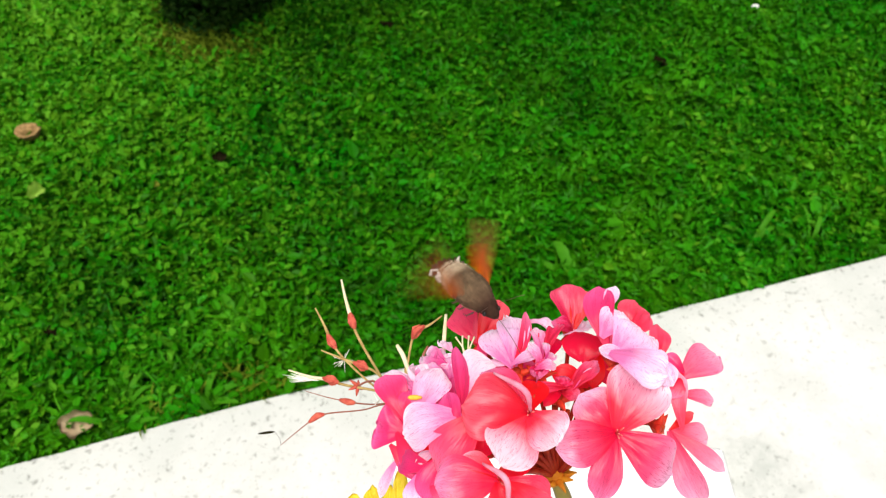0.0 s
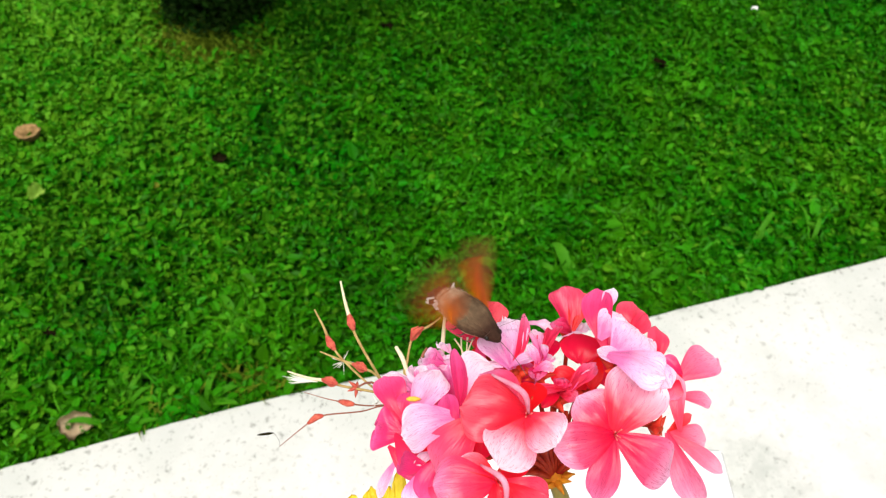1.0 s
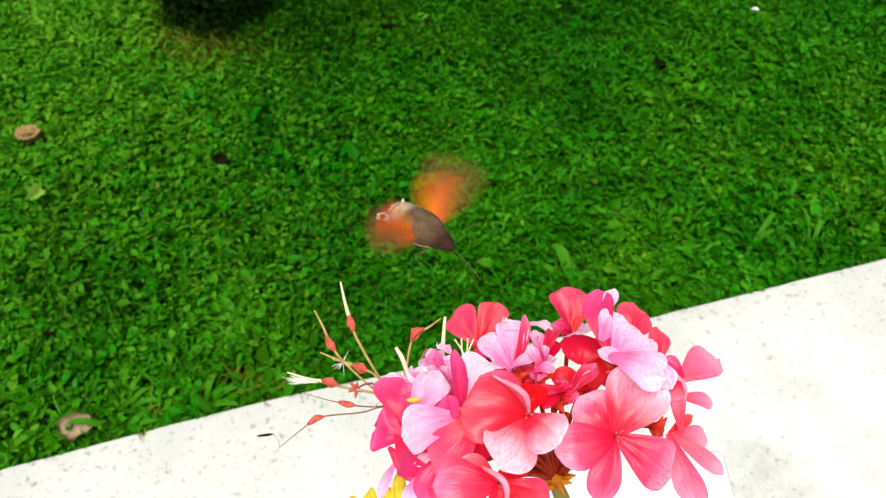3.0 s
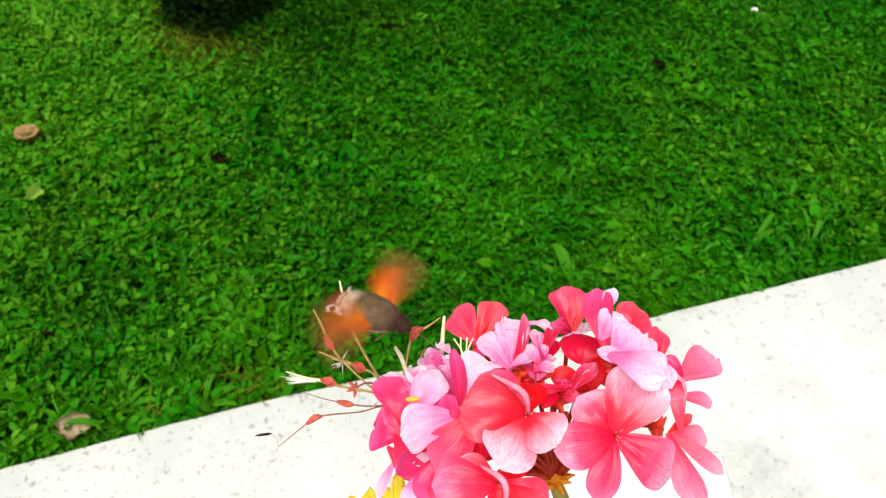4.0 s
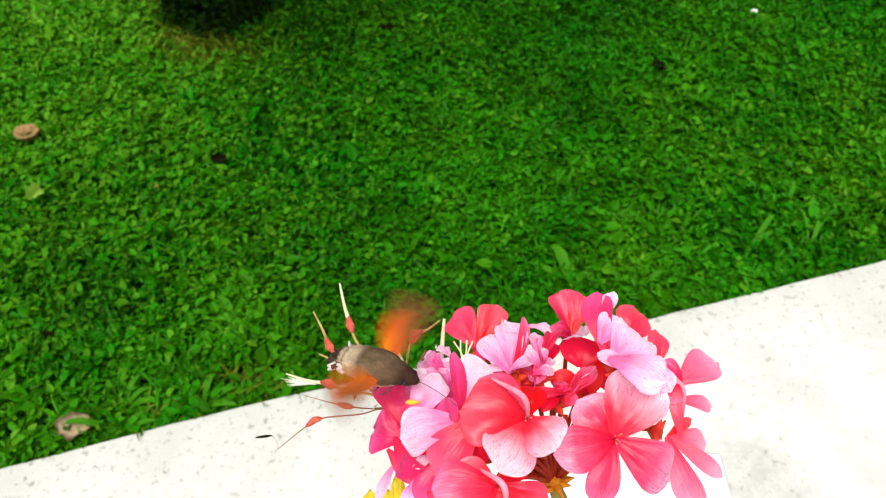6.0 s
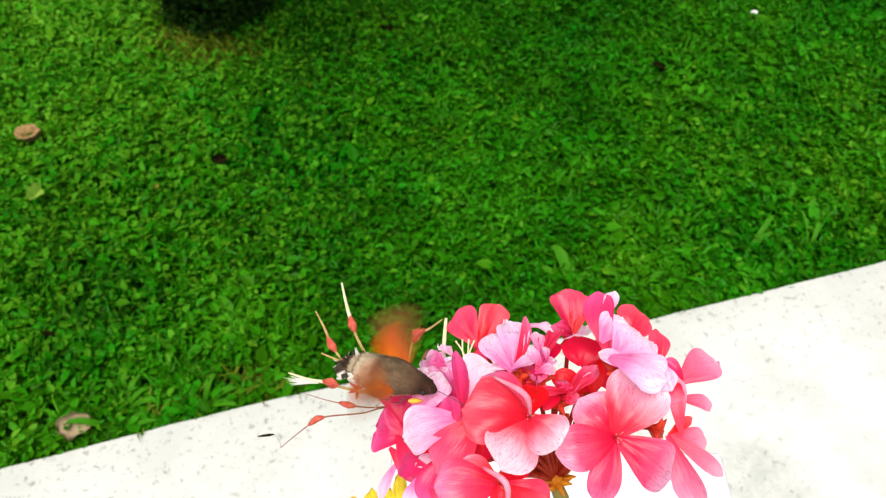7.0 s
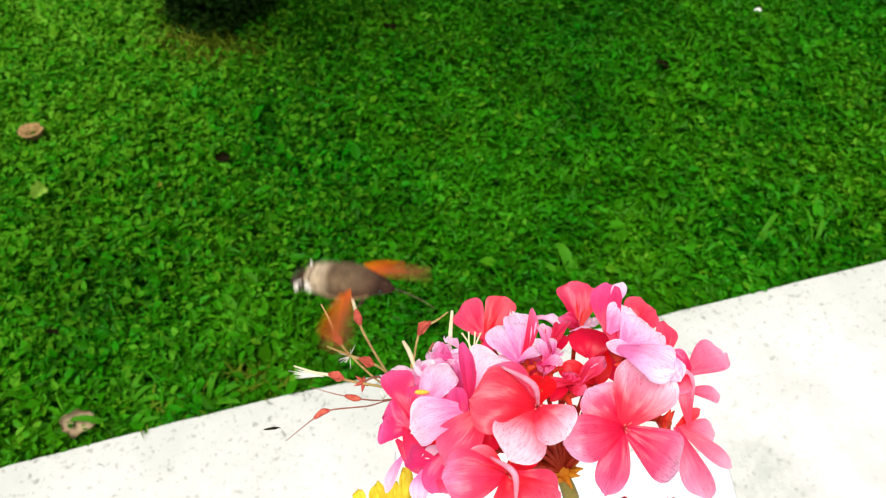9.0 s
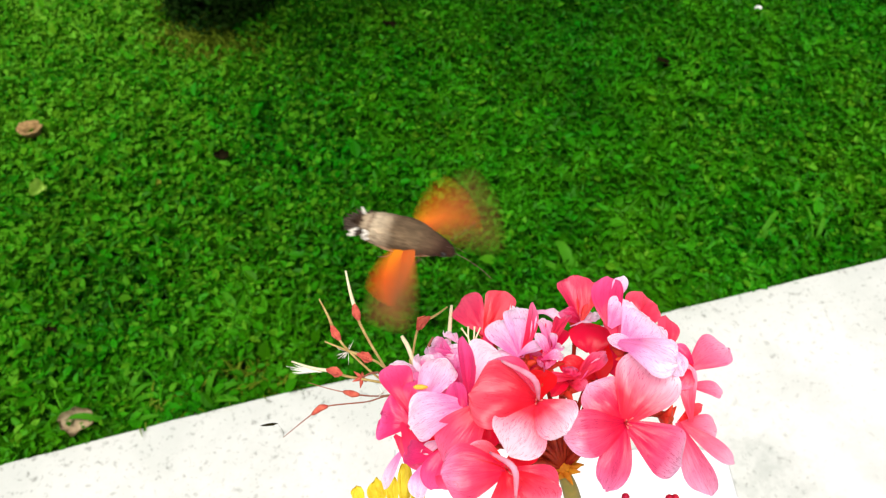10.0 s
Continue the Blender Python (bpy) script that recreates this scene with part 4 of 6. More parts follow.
floret("coral-pink floret hanging sideways", (0.0861, 0.1180, 0.7028), (0.83, -0.49, 0.26), [
    ((0.0861, 0.1180, 0.7028), (0.0947, 0.0933, 0.6950), 0.0102, "N", 0.10, 0.6, (-0.41, -0.41, 0.81)),
    ((0.0861, 0.1180, 0.7028), (0.1058, 0.1044, 0.6965), 0.0063, "N", 0.12, 0.3, (-0.33, -0.08, 0.94)),
    ((0.0861, 0.1180, 0.7028), (0.1021, 0.1168, 0.6965), 0.0104, "N", 0.08, 0.7, (-0.22, -0.23, 0.95)),
    ((0.0898, 0.1162, 0.7065), (0.0895, 0.1353, 0.7174), 0.0068, "N", 0.10, 0.6, (-0.52, -0.38, 0.77)),
    ((0.0861, 0.1180, 0.7028), (0.0969, 0.1247, 0.7032), 0.0039, "F", 0.10, 0.2, (-0.32, -0.22, 0.92)),
])
floret("fresh coral-pink open floret", (0.0288, 0.1064, 0.7402), (-0.10, -0.32, 0.94), [
    ((0.0288, 0.1064, 0.7402), (0.0073, 0.1080, 0.7430), 0.0205, "F", 0.12, 0.5, (-0.10, -0.43, 0.90)),
    ((0.0288, 0.1064, 0.7402), (0.0188, 0.0906, 0.7374), 0.0174, "S", 0.12, 0.5, (0.00, -0.21, 0.98)),
    ((0.0288, 0.1064, 0.7402), (0.0379, 0.0961, 0.7394), 0.0157, "S", 0.14, 0.4, (0.11, -0.14, 0.98)),
    ((0.0288, 0.1064, 0.7402), (0.0136, 0.1212, 0.7410), 0.0107, "M", 0.16, 0.3, (0.11, 0.16, 0.98)),
    ((0.0288, 0.1064, 0.7402), (0.0334, 0.1213, 0.7345), 0.0090, "R", 0.10, 0.2, (-0.10, -0.32, 0.94)),
])
floret("fresh coral-pink open floret", (0.0193, 0.0889, 0.7281), (-0.10, -0.37, 0.92), [
    ((0.0193, 0.0889, 0.7281), (-0.0018, 0.0871, 0.7280), 0.0170, "M", 0.12, 0.4, (-0.10, -0.32, 0.94)),
    ((0.0193, 0.0889, 0.7281), (0.0051, 0.0965, 0.7280), 0.0082, "M", 0.16, 0.3, (0.11, 0.30, 0.95)),
    ((0.0193, 0.0889, 0.7281), (0.0252, 0.0736, 0.7230), 0.0237, "M", 0.10, 0.4, (-0.10, -0.37, 0.92)),
    ((0.0193, 0.0889, 0.7281), (0.0359, 0.0814, 0.7244), 0.0144, "F", 0.12, 0.3, (-0.10, -0.37, 0.92)),
    ((0.0193, 0.0889, 0.7281), (0.0292, 0.0992, 0.7237), 0.0076, "R", 0.10, 0.2, (-0.10, -0.37, 0.92)),
])
floret("lilac-pink floret, skylight put into its colour", (0.0298, 0.1426, 0.7080), (-0.20, 0.19, 0.96), [
    ((0.0287, 0.1413, 0.7095), (0.0218, 0.1575, 0.7128), 0.0182, "L", 0.10, 0.5, (-0.10, -0.17, 0.98)),
    ((0.0288, 0.1425, 0.7092), (0.0281, 0.1633, 0.7124), 0.0129, "L", 0.10, 0.6, (0.10, -0.17, 0.98)),
    ((0.0282, 0.1411, 0.7107), (0.0348, 0.1636, 0.7152), 0.0064, "P", 0.08, 0.4, (0.61, -0.34, 0.71)),
    ((0.0272, 0.1406, 0.7115), (0.0386, 0.1443, 0.7146), 0.0053, "L", 0.12, 0.3, (0.10, 0.19, 0.98)),
    ((0.0298, 0.1426, 0.7080), (0.0267, 0.1670, 0.7077), 0.0057, "W", 0.10, 0.5, (-0.10, 0.30, 0.95)),
    ((0.0366, 0.1641, 0.7078), (0.0481, 0.1613, 0.7054), 0.0070, "W", 0.20, 0.5, (0.00, 0.31, 0.95)),
    ((0.0298, 0.1426, 0.7080), (0.0161, 0.1440, 0.7066), 0.0049, "W", 0.10, 0.4, (0.00, 0.31, 0.95)),
])
floret("coral-red floret seen from behind", (0.0164, 0.1616, 0.6953), (-0.30, -0.14, 0.94), [
    ((0.0164, 0.1616, 0.6953), (0.0069, 0.1780, 0.6987), 0.0143, "F", 0.06, 0.7, (-0.10, -0.37, 0.92)),
    ((0.0164, 0.1616, 0.6953), (0.0248, 0.1791, 0.7022), 0.0128, "F", 0.06, 0.9, (0.15, -0.38, 0.91)),
    ((0.0166, 0.1627, 0.6989), (0.0166, 0.1498, 0.6984), 0.0046, "P", 0.05, 0.8, (0.00, -0.37, 0.93)),
])
floret("lilac-pink floret folded upwards, skylight put into its colour", (0.0072, 0.1246, 0.7151), (-0.40, 0.01, 0.92), [
    ((0.0072, 0.1256, 0.7160), (0.0201, 0.1380, 0.7185), 0.0180, "W", 0.10, 0.6, (0.21, 0.12, 0.97)),
    ((0.0071, 0.1157, 0.7168), (0.0064, 0.1417, 0.7230), 0.0081, "P", 0.06, 0.5, (0.62, -0.42, 0.66)),
    ((0.0070, 0.1075, 0.7151), (0.0026, 0.1251, 0.7195), 0.0091, "P", 0.10, 0.6, (-0.41, -0.41, 0.81)),
    ((-0.0103, 0.1184, 0.7112), (0.0005, 0.1368, 0.7163), 0.0142, "L", 0.10, 0.5, (-0.31, 0.01, 0.95)),
    ((0.0078, 0.1157, 0.7194), (-0.0133, 0.1113, 0.7131), 0.0175, "L", 0.12, 0.7, (-0.10, -0.03, 0.99)),
    ((0.0145, 0.1150, 0.7240), (-0.0018, 0.0985, 0.7128), 0.0165, "P", 0.10, 0.4, (-0.41, -0.41, 0.81)),
    ((0.0139, 0.1157, 0.7194), (0.0138, 0.1037, 0.7118), 0.0112, "R", 0.10, 0.3, (-0.21, -0.45, 0.87)),
])
floret("hot pink floret at the side of the head", (-0.0137, 0.1253, 0.6962), (-0.83, -0.18, 0.53), [
    ((-0.0137, 0.1216, 0.6930), (-0.0258, 0.1258, 0.6913), 0.0170, "P", 0.06, 1.0, (0.10, -0.47, 0.88)),
    ((-0.0137, 0.1253, 0.6962), (-0.0225, 0.1442, 0.6990), 0.0124, "P", 0.10, 0.6, (0.21, -0.45, 0.87)),
    ((-0.0137, 0.1253, 0.6962), (-0.0112, 0.1368, 0.7006), 0.0112, "P", 0.10, 0.5, (-0.10, -0.37, 0.92)),
    ((-0.0196, 0.1165, 0.6940), (-0.0064, 0.1050, 0.6894), 0.0082, "P", 0.10, 0.3, (-0.32, -0.43, 0.84)),
    ((-0.0155, 0.1124, 0.6931), (-0.0235, 0.1006, 0.6805), 0.0048, "L", 0.10, 0.3, (-0.41, -0.22, 0.89)),
    ((-0.0137, 0.1253, 0.6962), (-0.0072, 0.1303, 0.7030), 0.0088, "P", 0.10, 0.4, (-0.20, -0.27, 0.94)),
    ((-0.0170, 0.1202, 0.6971), (-0.0066, 0.1020, 0.6948), 0.0071, "P", 0.10, 0.3, (-0.20, -0.27, 0.94)),
])
floret("crumpled pale lilac floret", (-0.0024, 0.1453, 0.6972), (-0.31, 0.15, 0.94), [
    ((-0.0076, 0.1411, 0.6964), (-0.0237, 0.1483, 0.6920), 0.0052, "W", 0.10, 0.6, (0.00, 0.22, 0.97)),
    ((0.0031, 0.1481, 0.6996), (-0.0072, 0.1540, 0.6968), 0.0094, "D", 0.25, 0.6, (0.10, -0.17, 0.98)),
    ((0.0051, 0.1555, 0.6980), (-0.0006, 0.1605, 0.6970), 0.0057, "W", 0.20, 0.5, (0.11, 0.12, 0.99)),
    ((-0.0042, 0.1467, 0.6984), (0.0036, 0.1540, 0.6968), 0.0080, "D", 0.30, 0.6, (0.10, -0.17, 0.98)),
    ((-0.0069, 0.1387, 0.6970), (-0.0206, 0.1434, 0.6931), 0.0042, "W", 0.10, 0.5, (0.00, 0.08, 1.00)),
    ((-0.0112, 0.1414, 0.6940), (-0.0099, 0.1501, 0.6961), 0.0051, "D", 0.30, 0.5, (0.10, -0.17, 0.98)),
    ((-0.0024, 0.1453, 0.6972), (-0.0045, 0.1357, 0.6997), 0.0103, "R", 0.10, 0.3, (-0.20, -0.27, 0.94)),
    ((-0.0024, 0.1453, 0.6972), (0.0078, 0.1523, 0.6979), 0.0070, "W", 0.20, 0.4, (0.11, 0.30, 0.95)),
    ((-0.0032, 0.1357, 0.6970), (-0.0103, 0.1491, 0.6979), 0.0102, "W", 0.15, 0.6, (0.00, 0.08, 1.00)),
    ((0.0049, 0.1374, 0.6984), (-0.0020, 0.1516, 0.6973), 0.0103, "D", 0.20, 0.6, (0.10, -0.06, 0.99)),
    ((0.0130, 0.1358, 0.6997), (0.0111, 0.1520, 0.7003), 0.0107, "W", 0.15, 0.6, (0.10, 0.08, 0.99)),
    ((-0.0059, 0.1360, 0.6973), (-0.0144, 0.1445, 0.6967), 0.0078, "D", 0.20, 0.5, (0.00, -0.06, 1.00)),
])
floret("hot pink floret low on the head", (-0.0027, 0.1027, 0.7058), (-0.65, -0.57, 0.51), [
    ((-0.0085, 0.1013, 0.7020), (-0.0098, 0.0894, 0.6999), 0.0072, "L", 0.10, 0.2, (-0.30, -0.14, 0.94)),
    ((0.0046, 0.1068, 0.7119), (-0.0050, 0.0915, 0.7042), 0.0127, "P", 0.10, 0.4, (-0.11, -0.46, 0.88)),
    ((-0.0003, 0.1090, 0.7059), (-0.0090, 0.1052, 0.7027), 0.0045, "W", 0.12, 0.3, (-0.10, 0.08, 0.99)),
    ((-0.0027, 0.1027, 0.7058), (-0.0157, 0.1094, 0.6958), 0.0085, "P", 0.12, 0.3, (-0.33, -0.32, 0.89)),
    ((-0.0027, 0.1027, 0.7058), (0.0045, 0.0915, 0.7094), 0.0117, "P", 0.10, 0.4, (0.00, -0.47, 0.88)),
])
floret("withered crimson floret", (0.0452, 0.1290, 0.7122), (0.11, 0.16, 0.98), [
    ((0.0470, 0.1271, 0.7132), (0.0601, 0.1385, 0.7176), 0.0073, "C", 0.20, 0.4, (-0.30, -0.14, 0.94)),
    ((0.0489, 0.1276, 0.7149), (0.0580, 0.1355, 0.7177), 0.0038, "D", 0.20, 0.4, (-0.30, -0.14, 0.94)),
    ((0.0470, 0.1280, 0.7166), (0.0326, 0.1261, 0.7176), 0.0054, "C", 0.20, 0.4, (0.00, -0.06, 1.00)),
    ((0.0452, 0.1290, 0.7122), (0.0473, 0.1336, 0.7160), 0.0072, "C", 0.25, 0.5, (0.00, -0.14, 0.99)),
    ((0.0452, 0.1290, 0.7122), (0.0374, 0.1207, 0.7183), 0.0053, "R", 0.20, 0.3, (0.00, 0.16, 0.99)),
    ((0.0452, 0.1290, 0.7122), (0.0517, 0.1261, 0.7150), 0.0055, "C", 0.25, 0.4, (0.00, -0.14, 0.99)),
])
floret("withered magenta floret", (0.0388, 0.1404, 0.7114), (0.00, 0.31, 0.95), [
    ((0.0388, 0.1404, 0.7114), (0.0368, 0.1569, 0.7122), 0.0055, "D", 0.30, 0.5, (0.11, -0.14, 0.98)),
    ((0.0388, 0.1404, 0.7114), (0.0435, 0.1569, 0.7096), 0.0055, "C", 0.30, 0.5, (-0.21, -0.14, 0.97)),
    ((0.0388, 0.1404, 0.7114), (0.0446, 0.1450, 0.7126), 0.0049, "D", 0.30, 0.5, (0.00, 0.01, 1.00)),
    ((0.0388, 0.1404, 0.7114), (0.0342, 0.1476, 0.7175), 0.0039, "D", 0.30, 0.6, (0.00, -0.28, 0.96)),
    ((0.0405, 0.1416, 0.7150), (0.0401, 0.1466, 0.7192), 0.0035, "D", 0.30, 0.6, (0.29, -0.27, 0.92)),
    ((0.0359, 0.1376, 0.7142), (0.0441, 0.1389, 0.7153), 0.0043, "D", 0.30, 0.6, (0.00, -0.06, 1.00)),
    ((0.0388, 0.1404, 0.7114), (0.0375, 0.1416, 0.7150), 0.0044, "C", 0.30, 0.6, (0.00, -0.28, 0.96)),
    ((0.0388, 0.1404, 0.7114), (0.0487, 0.1612, 0.7080), 0.0056, "C", 0.30, 0.5, (0.00, 0.08, 1.00)),
    ((0.0388, 0.1404, 0.7114), (0.0338, 0.1471, 0.7118), 0.0053, "R", 0.10, 0.3, (0.00, 0.31, 0.95)),
    ((0.0388, 0.1404, 0.7114), (0.0470, 0.1566, 0.7067), 0.0078, "R", 0.10, 0.3, (0.00, 0.31, 0.95)),
    ((0.0388, 0.1404, 0.7114), (0.0363, 0.1329, 0.7155), 0.0072, "C", 0.10, 0.3, (0.00, 0.31, 0.95)),
])
floret("coral-red floret deep inside the head", (0.0587, 0.1375, 0.7010), (0.11, -0.37, 0.92), [
    ((0.0587, 0.1375, 0.7010), (0.0655, 0.1482, 0.7048), 0.0086, "R", 0.10, 0.2, (0.11, -0.37, 0.92)),
    ((0.0587, 0.1375, 0.7010), (0.0441, 0.1427, 0.7054), 0.0090, "R", 0.10, 0.2, (0.11, -0.37, 0.92)),
])
floret("deep pink floret inside the head", (0.0125, 0.1228, 0.6966), (-0.20, -0.27, 0.94), [
    ((0.0125, 0.1228, 0.6966), (0.0005, 0.1135, 0.6966), 0.0150, "R", 0.10, 0.3, (-0.20, -0.27, 0.94)),
    ((0.0125, 0.1228, 0.6966), (0.0195, 0.1095, 0.6984), 0.0127, "R", 0.10, 0.3, (-0.20, -0.27, 0.94)),
    ((0.0125, 0.1228, 0.6966), (0.0183, 0.1319, 0.7068), 0.0152, "P", 0.10, 0.3, (-0.20, -0.27, 0.94)),
    ((0.0125, 0.1228, 0.6966), (0.0004, 0.1278, 0.7008), 0.0145, "P", 0.10, 0.3, (-0.20, -0.27, 0.94)),
])
floret("hot pink floret inside the head", (-0.0074, 0.1237, 0.6896), (-0.50, -0.29, 0.81), [
    ((-0.0074, 0.1237, 0.6896), (-0.0178, 0.1368, 0.6954), 0.0127, "P", 0.10, 0.4, (-0.50, -0.29, 0.81)),
    ((-0.0074, 0.1237, 0.6896), (-0.0029, 0.1348, 0.7015), 0.0134, "P", 0.10, 0.4, (-0.50, -0.29, 0.81)),
    ((-0.0074, 0.1237, 0.6896), (-0.0126, 0.1094, 0.6879), 0.0118, "P", 0.10, 0.3, (-0.50, -0.29, 0.81)),
    ((-0.0074, 0.1237, 0.6896), (0.0016, 0.1094, 0.6958), 0.0119, "R", 0.10, 0.3, (-0.50, -0.29, 0.81)),
    ((-0.0074, 0.1237, 0.6896), (0.0026, 0.1262, 0.6969), 0.0133, "R", 0.10, 0.3, (-0.50, -0.29, 0.81)),
    ((-0.0018, 0.1289, 0.6939), (-0.0051, 0.1428, 0.6978), 0.0124, "R", 0.10, 0.5, (-0.50, -0.29, 0.81)),
    ((0.0049, 0.1280, 0.6957), (0.0063, 0.1416, 0.7019), 0.0113, "P", 0.10, 0.5, (-0.50, -0.29, 0.81)),
    ((-0.0074, 0.1237, 0.6896), (-0.0154, 0.1423, 0.6922), 0.0093, "D", 0.10, 0.5, (-0.50, -0.29, 0.81)),
])
floret("deep pink floret inside the head", (0.0277, 0.1395, 0.6975), (0.00, -0.06, 1.00), [
    ((0.0277, 0.1395, 0.6975), (0.0236, 0.1513, 0.6996), 0.0139, "P", 0.10, 0.4, (0.00, -0.06, 1.00)),
    ((0.0277, 0.1395, 0.6975), (0.0373, 0.1502, 0.7013), 0.0129, "C", 0.10, 0.4, (0.00, -0.06, 1.00)),
    ((0.0277, 0.1395, 0.6975), (0.0140, 0.1385, 0.6993), 0.0127, "L", 0.10, 0.4, (0.00, 0.31, 0.95)),
    ((0.0277, 0.1395, 0.6975), (0.0413, 0.1355, 0.7046), 0.0111, "C", 0.10, 0.3, (0.00, -0.06, 1.00)),
])
floret("deep red floret inside the head", (0.0682, 0.1524, 0.6978), (0.10, -0.17, 0.98), [
    ((0.0682, 0.1524, 0.6978), (0.0608, 0.1599, 0.6990), 0.0109, "P", 0.10, 0.3, (0.10, -0.17, 0.98)),
    ((0.0682, 0.1524, 0.6978), (0.0732, 0.1665, 0.7019), 0.0129, "M", 0.10, 0.3, (0.10, -0.17, 0.98)),
    ((0.0682, 0.1524, 0.6978), (0.0840, 0.1513, 0.6995), 0.0139, "M", 0.10, 0.3, (0.10, -0.17, 0.98)),
    ((0.0682, 0.1524, 0.6978), (0.0666, 0.1375, 0.7010), 0.0112, "R", 0.10, 0.3, (0.10, -0.17, 0.98)),
    ((0.0682, 0.1524, 0.6978), (0.0927, 0.1503, 0.7013), 0.0102, "P", 0.10, 0.3, (0.10, -0.17, 0.98)),
])
seed_stalk([HUB, (-0.0217, 0.1492, 0.6797), (-0.0310, 0.1669, 0.6685), (-0.0396, 0.1823, 0.6684)], (-0.0425, 0.1886, 0.6711), (-0.0485, 0.2077, 0.6794), 1.3, "pale")
seed_stalk([HUB, (-0.0245, 0.1498, 0.6736), (-0.0331, 0.1585, 0.6679), (-0.0461, 0.1721, 0.6664)], (-0.0516, 0.1788, 0.6681), (-0.0597, 0.1925, 0.6771), 1.0, "tan")
seed_stalk([HUB, (-0.0192, 0.1473, 0.6781), (-0.0220, 0.1516, 0.6752), (-0.0303, 0.1633, 0.6681)], (-0.0365, 0.1674, 0.6663), (-0.0563, 0.1751, 0.6676), 1.0, "tan")
seed_stalk([HUB, (-0.0192, 0.1462, 0.6772), (-0.0302, 0.1539, 0.6680), (-0.0454, 0.1608, 0.6607)], (-0.0509, 0.1633, 0.6603), (-0.0725, 0.1700, 0.6581), 1.1, "pale")
seed_stalk([HUB, (-0.0191, 0.1423, 0.6765), (-0.0300, 0.1481, 0.6657), (-0.0360, 0.1521, 0.6586)], (-0.0427, 0.1546, 0.6555), (-0.0645, 0.1624, 0.6517), 0.8, "dark")
seed_stalk([HUB, (-0.0215, 0.1423, 0.6765), (-0.0353, 0.1471, 0.6623), (-0.0508, 0.1507, 0.6523)], (-0.0578, 0.1507, 0.6496), (-0.0744, 0.1393, 0.6427), 0.8, "dark")
seed_stalk([HUB, (-0.0143, 0.1529, 0.6828), (-0.0143, 0.1597, 0.6833), (-0.0129, 0.1674, 0.6871)], (-0.0112, 0.1708, 0.6900), (0.0005, 0.1772, 0.6928), 0.9, "tan")
dry_beak((-0.0119, 0.1492, 0.6797), (-0.0160, 0.1606, 0.6841), (-0.0194, 0.1662, 0.6862), 1.5, pale_mat)
dry_beak((0.0013, 0.1538, 0.6861), (0.0013, 0.1643, 0.6911), (0.0022, 0.1754, 0.6965), 1.3, pale_mat)
dry_beak((-0.0088, 0.1473, 0.6832), (-0.0079, 0.1575, 0.6893), (-0.0056, 0.1626, 0.6910), 0.9, dark_dry_mat)
empty_calyx([HUB, (-0.0217, 0.1481, 0.6787), (-0.0315, 0.1570, 0.6706)], (-0.0380, 0.1584, 0.6639))
fluff((-0.0457, 0.1727, 0.6629), 26, 0.006)
tuft((-0.0542, 0.1639, 0.6582), (-0.0717, 0.1675, 0.6560))
fluff((-0.0280, 0.1491, 0.6665), 8, 0.005)
loose_seed((-0.0744, 0.1393, 0.6427), (-0.0776, 0.1450, 0.6449), (-0.0858, 0.1450, 0.6425))
for a in ((0.0063, 0.1634, 0.6969), (0.0092, 0.1638, 0.6972), (0.0119, 0.1638, 0.6972), (0.0143, 0.1635, 0.6969)):
    filament(Vector((0.0110, 0.1526, 0.6929)), Vector(a))
anther((-0.0120, 0.1246, 0.7165), (-0.0068, 0.1246, 0.7165))
petal_rim((0.0289, 0.1045, 0.7452), (0.0264, 0.1071, 0.7540), (0.0174, 0.1153, 0.7504))
petal_rim((0.0211, 0.0785, 0.7324), (0.0201, 0.0840, 0.7410), (0.0135, 0.0910, 0.7365))
for a in ((0.0306, 0.1058, 0.7083), (0.0341, 0.1079, 0.7075), (0.0373, 0.1097, 0.7064), (0.0408, 0.1120, 0.7031), (0.0443, 0.1134, 0.6990), (0.0476, 0.1144, 0.6947), (0.0280, 0.1018, 0.7049), (0.0492, 0.1269, 0.7026), (0.0415, 0.1252, 0.7037), (0.0580, 0.1128, 0.6985)):
    pedicel(HUB, Vector(a))
bud_stalk((0.0776, 0.1003, 0.6512), (0.0781, 0.1052, 0.6553))
bud_stalk((0.0937, 0.1003, 0.6512), (0.0940, 0.1048, 0.6576))
yellow_leaf((-0.0180, 0.1031, 0.6460), (-0.0175, 0.1200, 0.6603), 0.0063, (0.31, -0.44, 0.84))
yellow_leaf((-0.0210, 0.1038, 0.6440), (-0.0225, 0.1164, 0.6546), 0.0054, (-0.20, -0.36, 0.91))
yellow_leaf((-0.0270, 0.1045, 0.6420), (-0.0306, 0.1172, 0.6500), 0.0073, (-0.21, -0.14, 0.97))
yellow_leaf((-0.0341, 0.1052, 0.6399), (-0.0390, 0.1164, 0.6442), 0.0063, (-0.49, -0.21, 0.85))
yellow_leaf((-0.0134, 0.1000, 0.6486), (-0.0119, 0.1115, 0.6609), 0.0063, (0.44, -0.40, 0.81))
main_stem([HUB, (0.0491, 0.0992, 0.6740), (0.0564, 0.0915, 0.6308), PLANT_BASE])

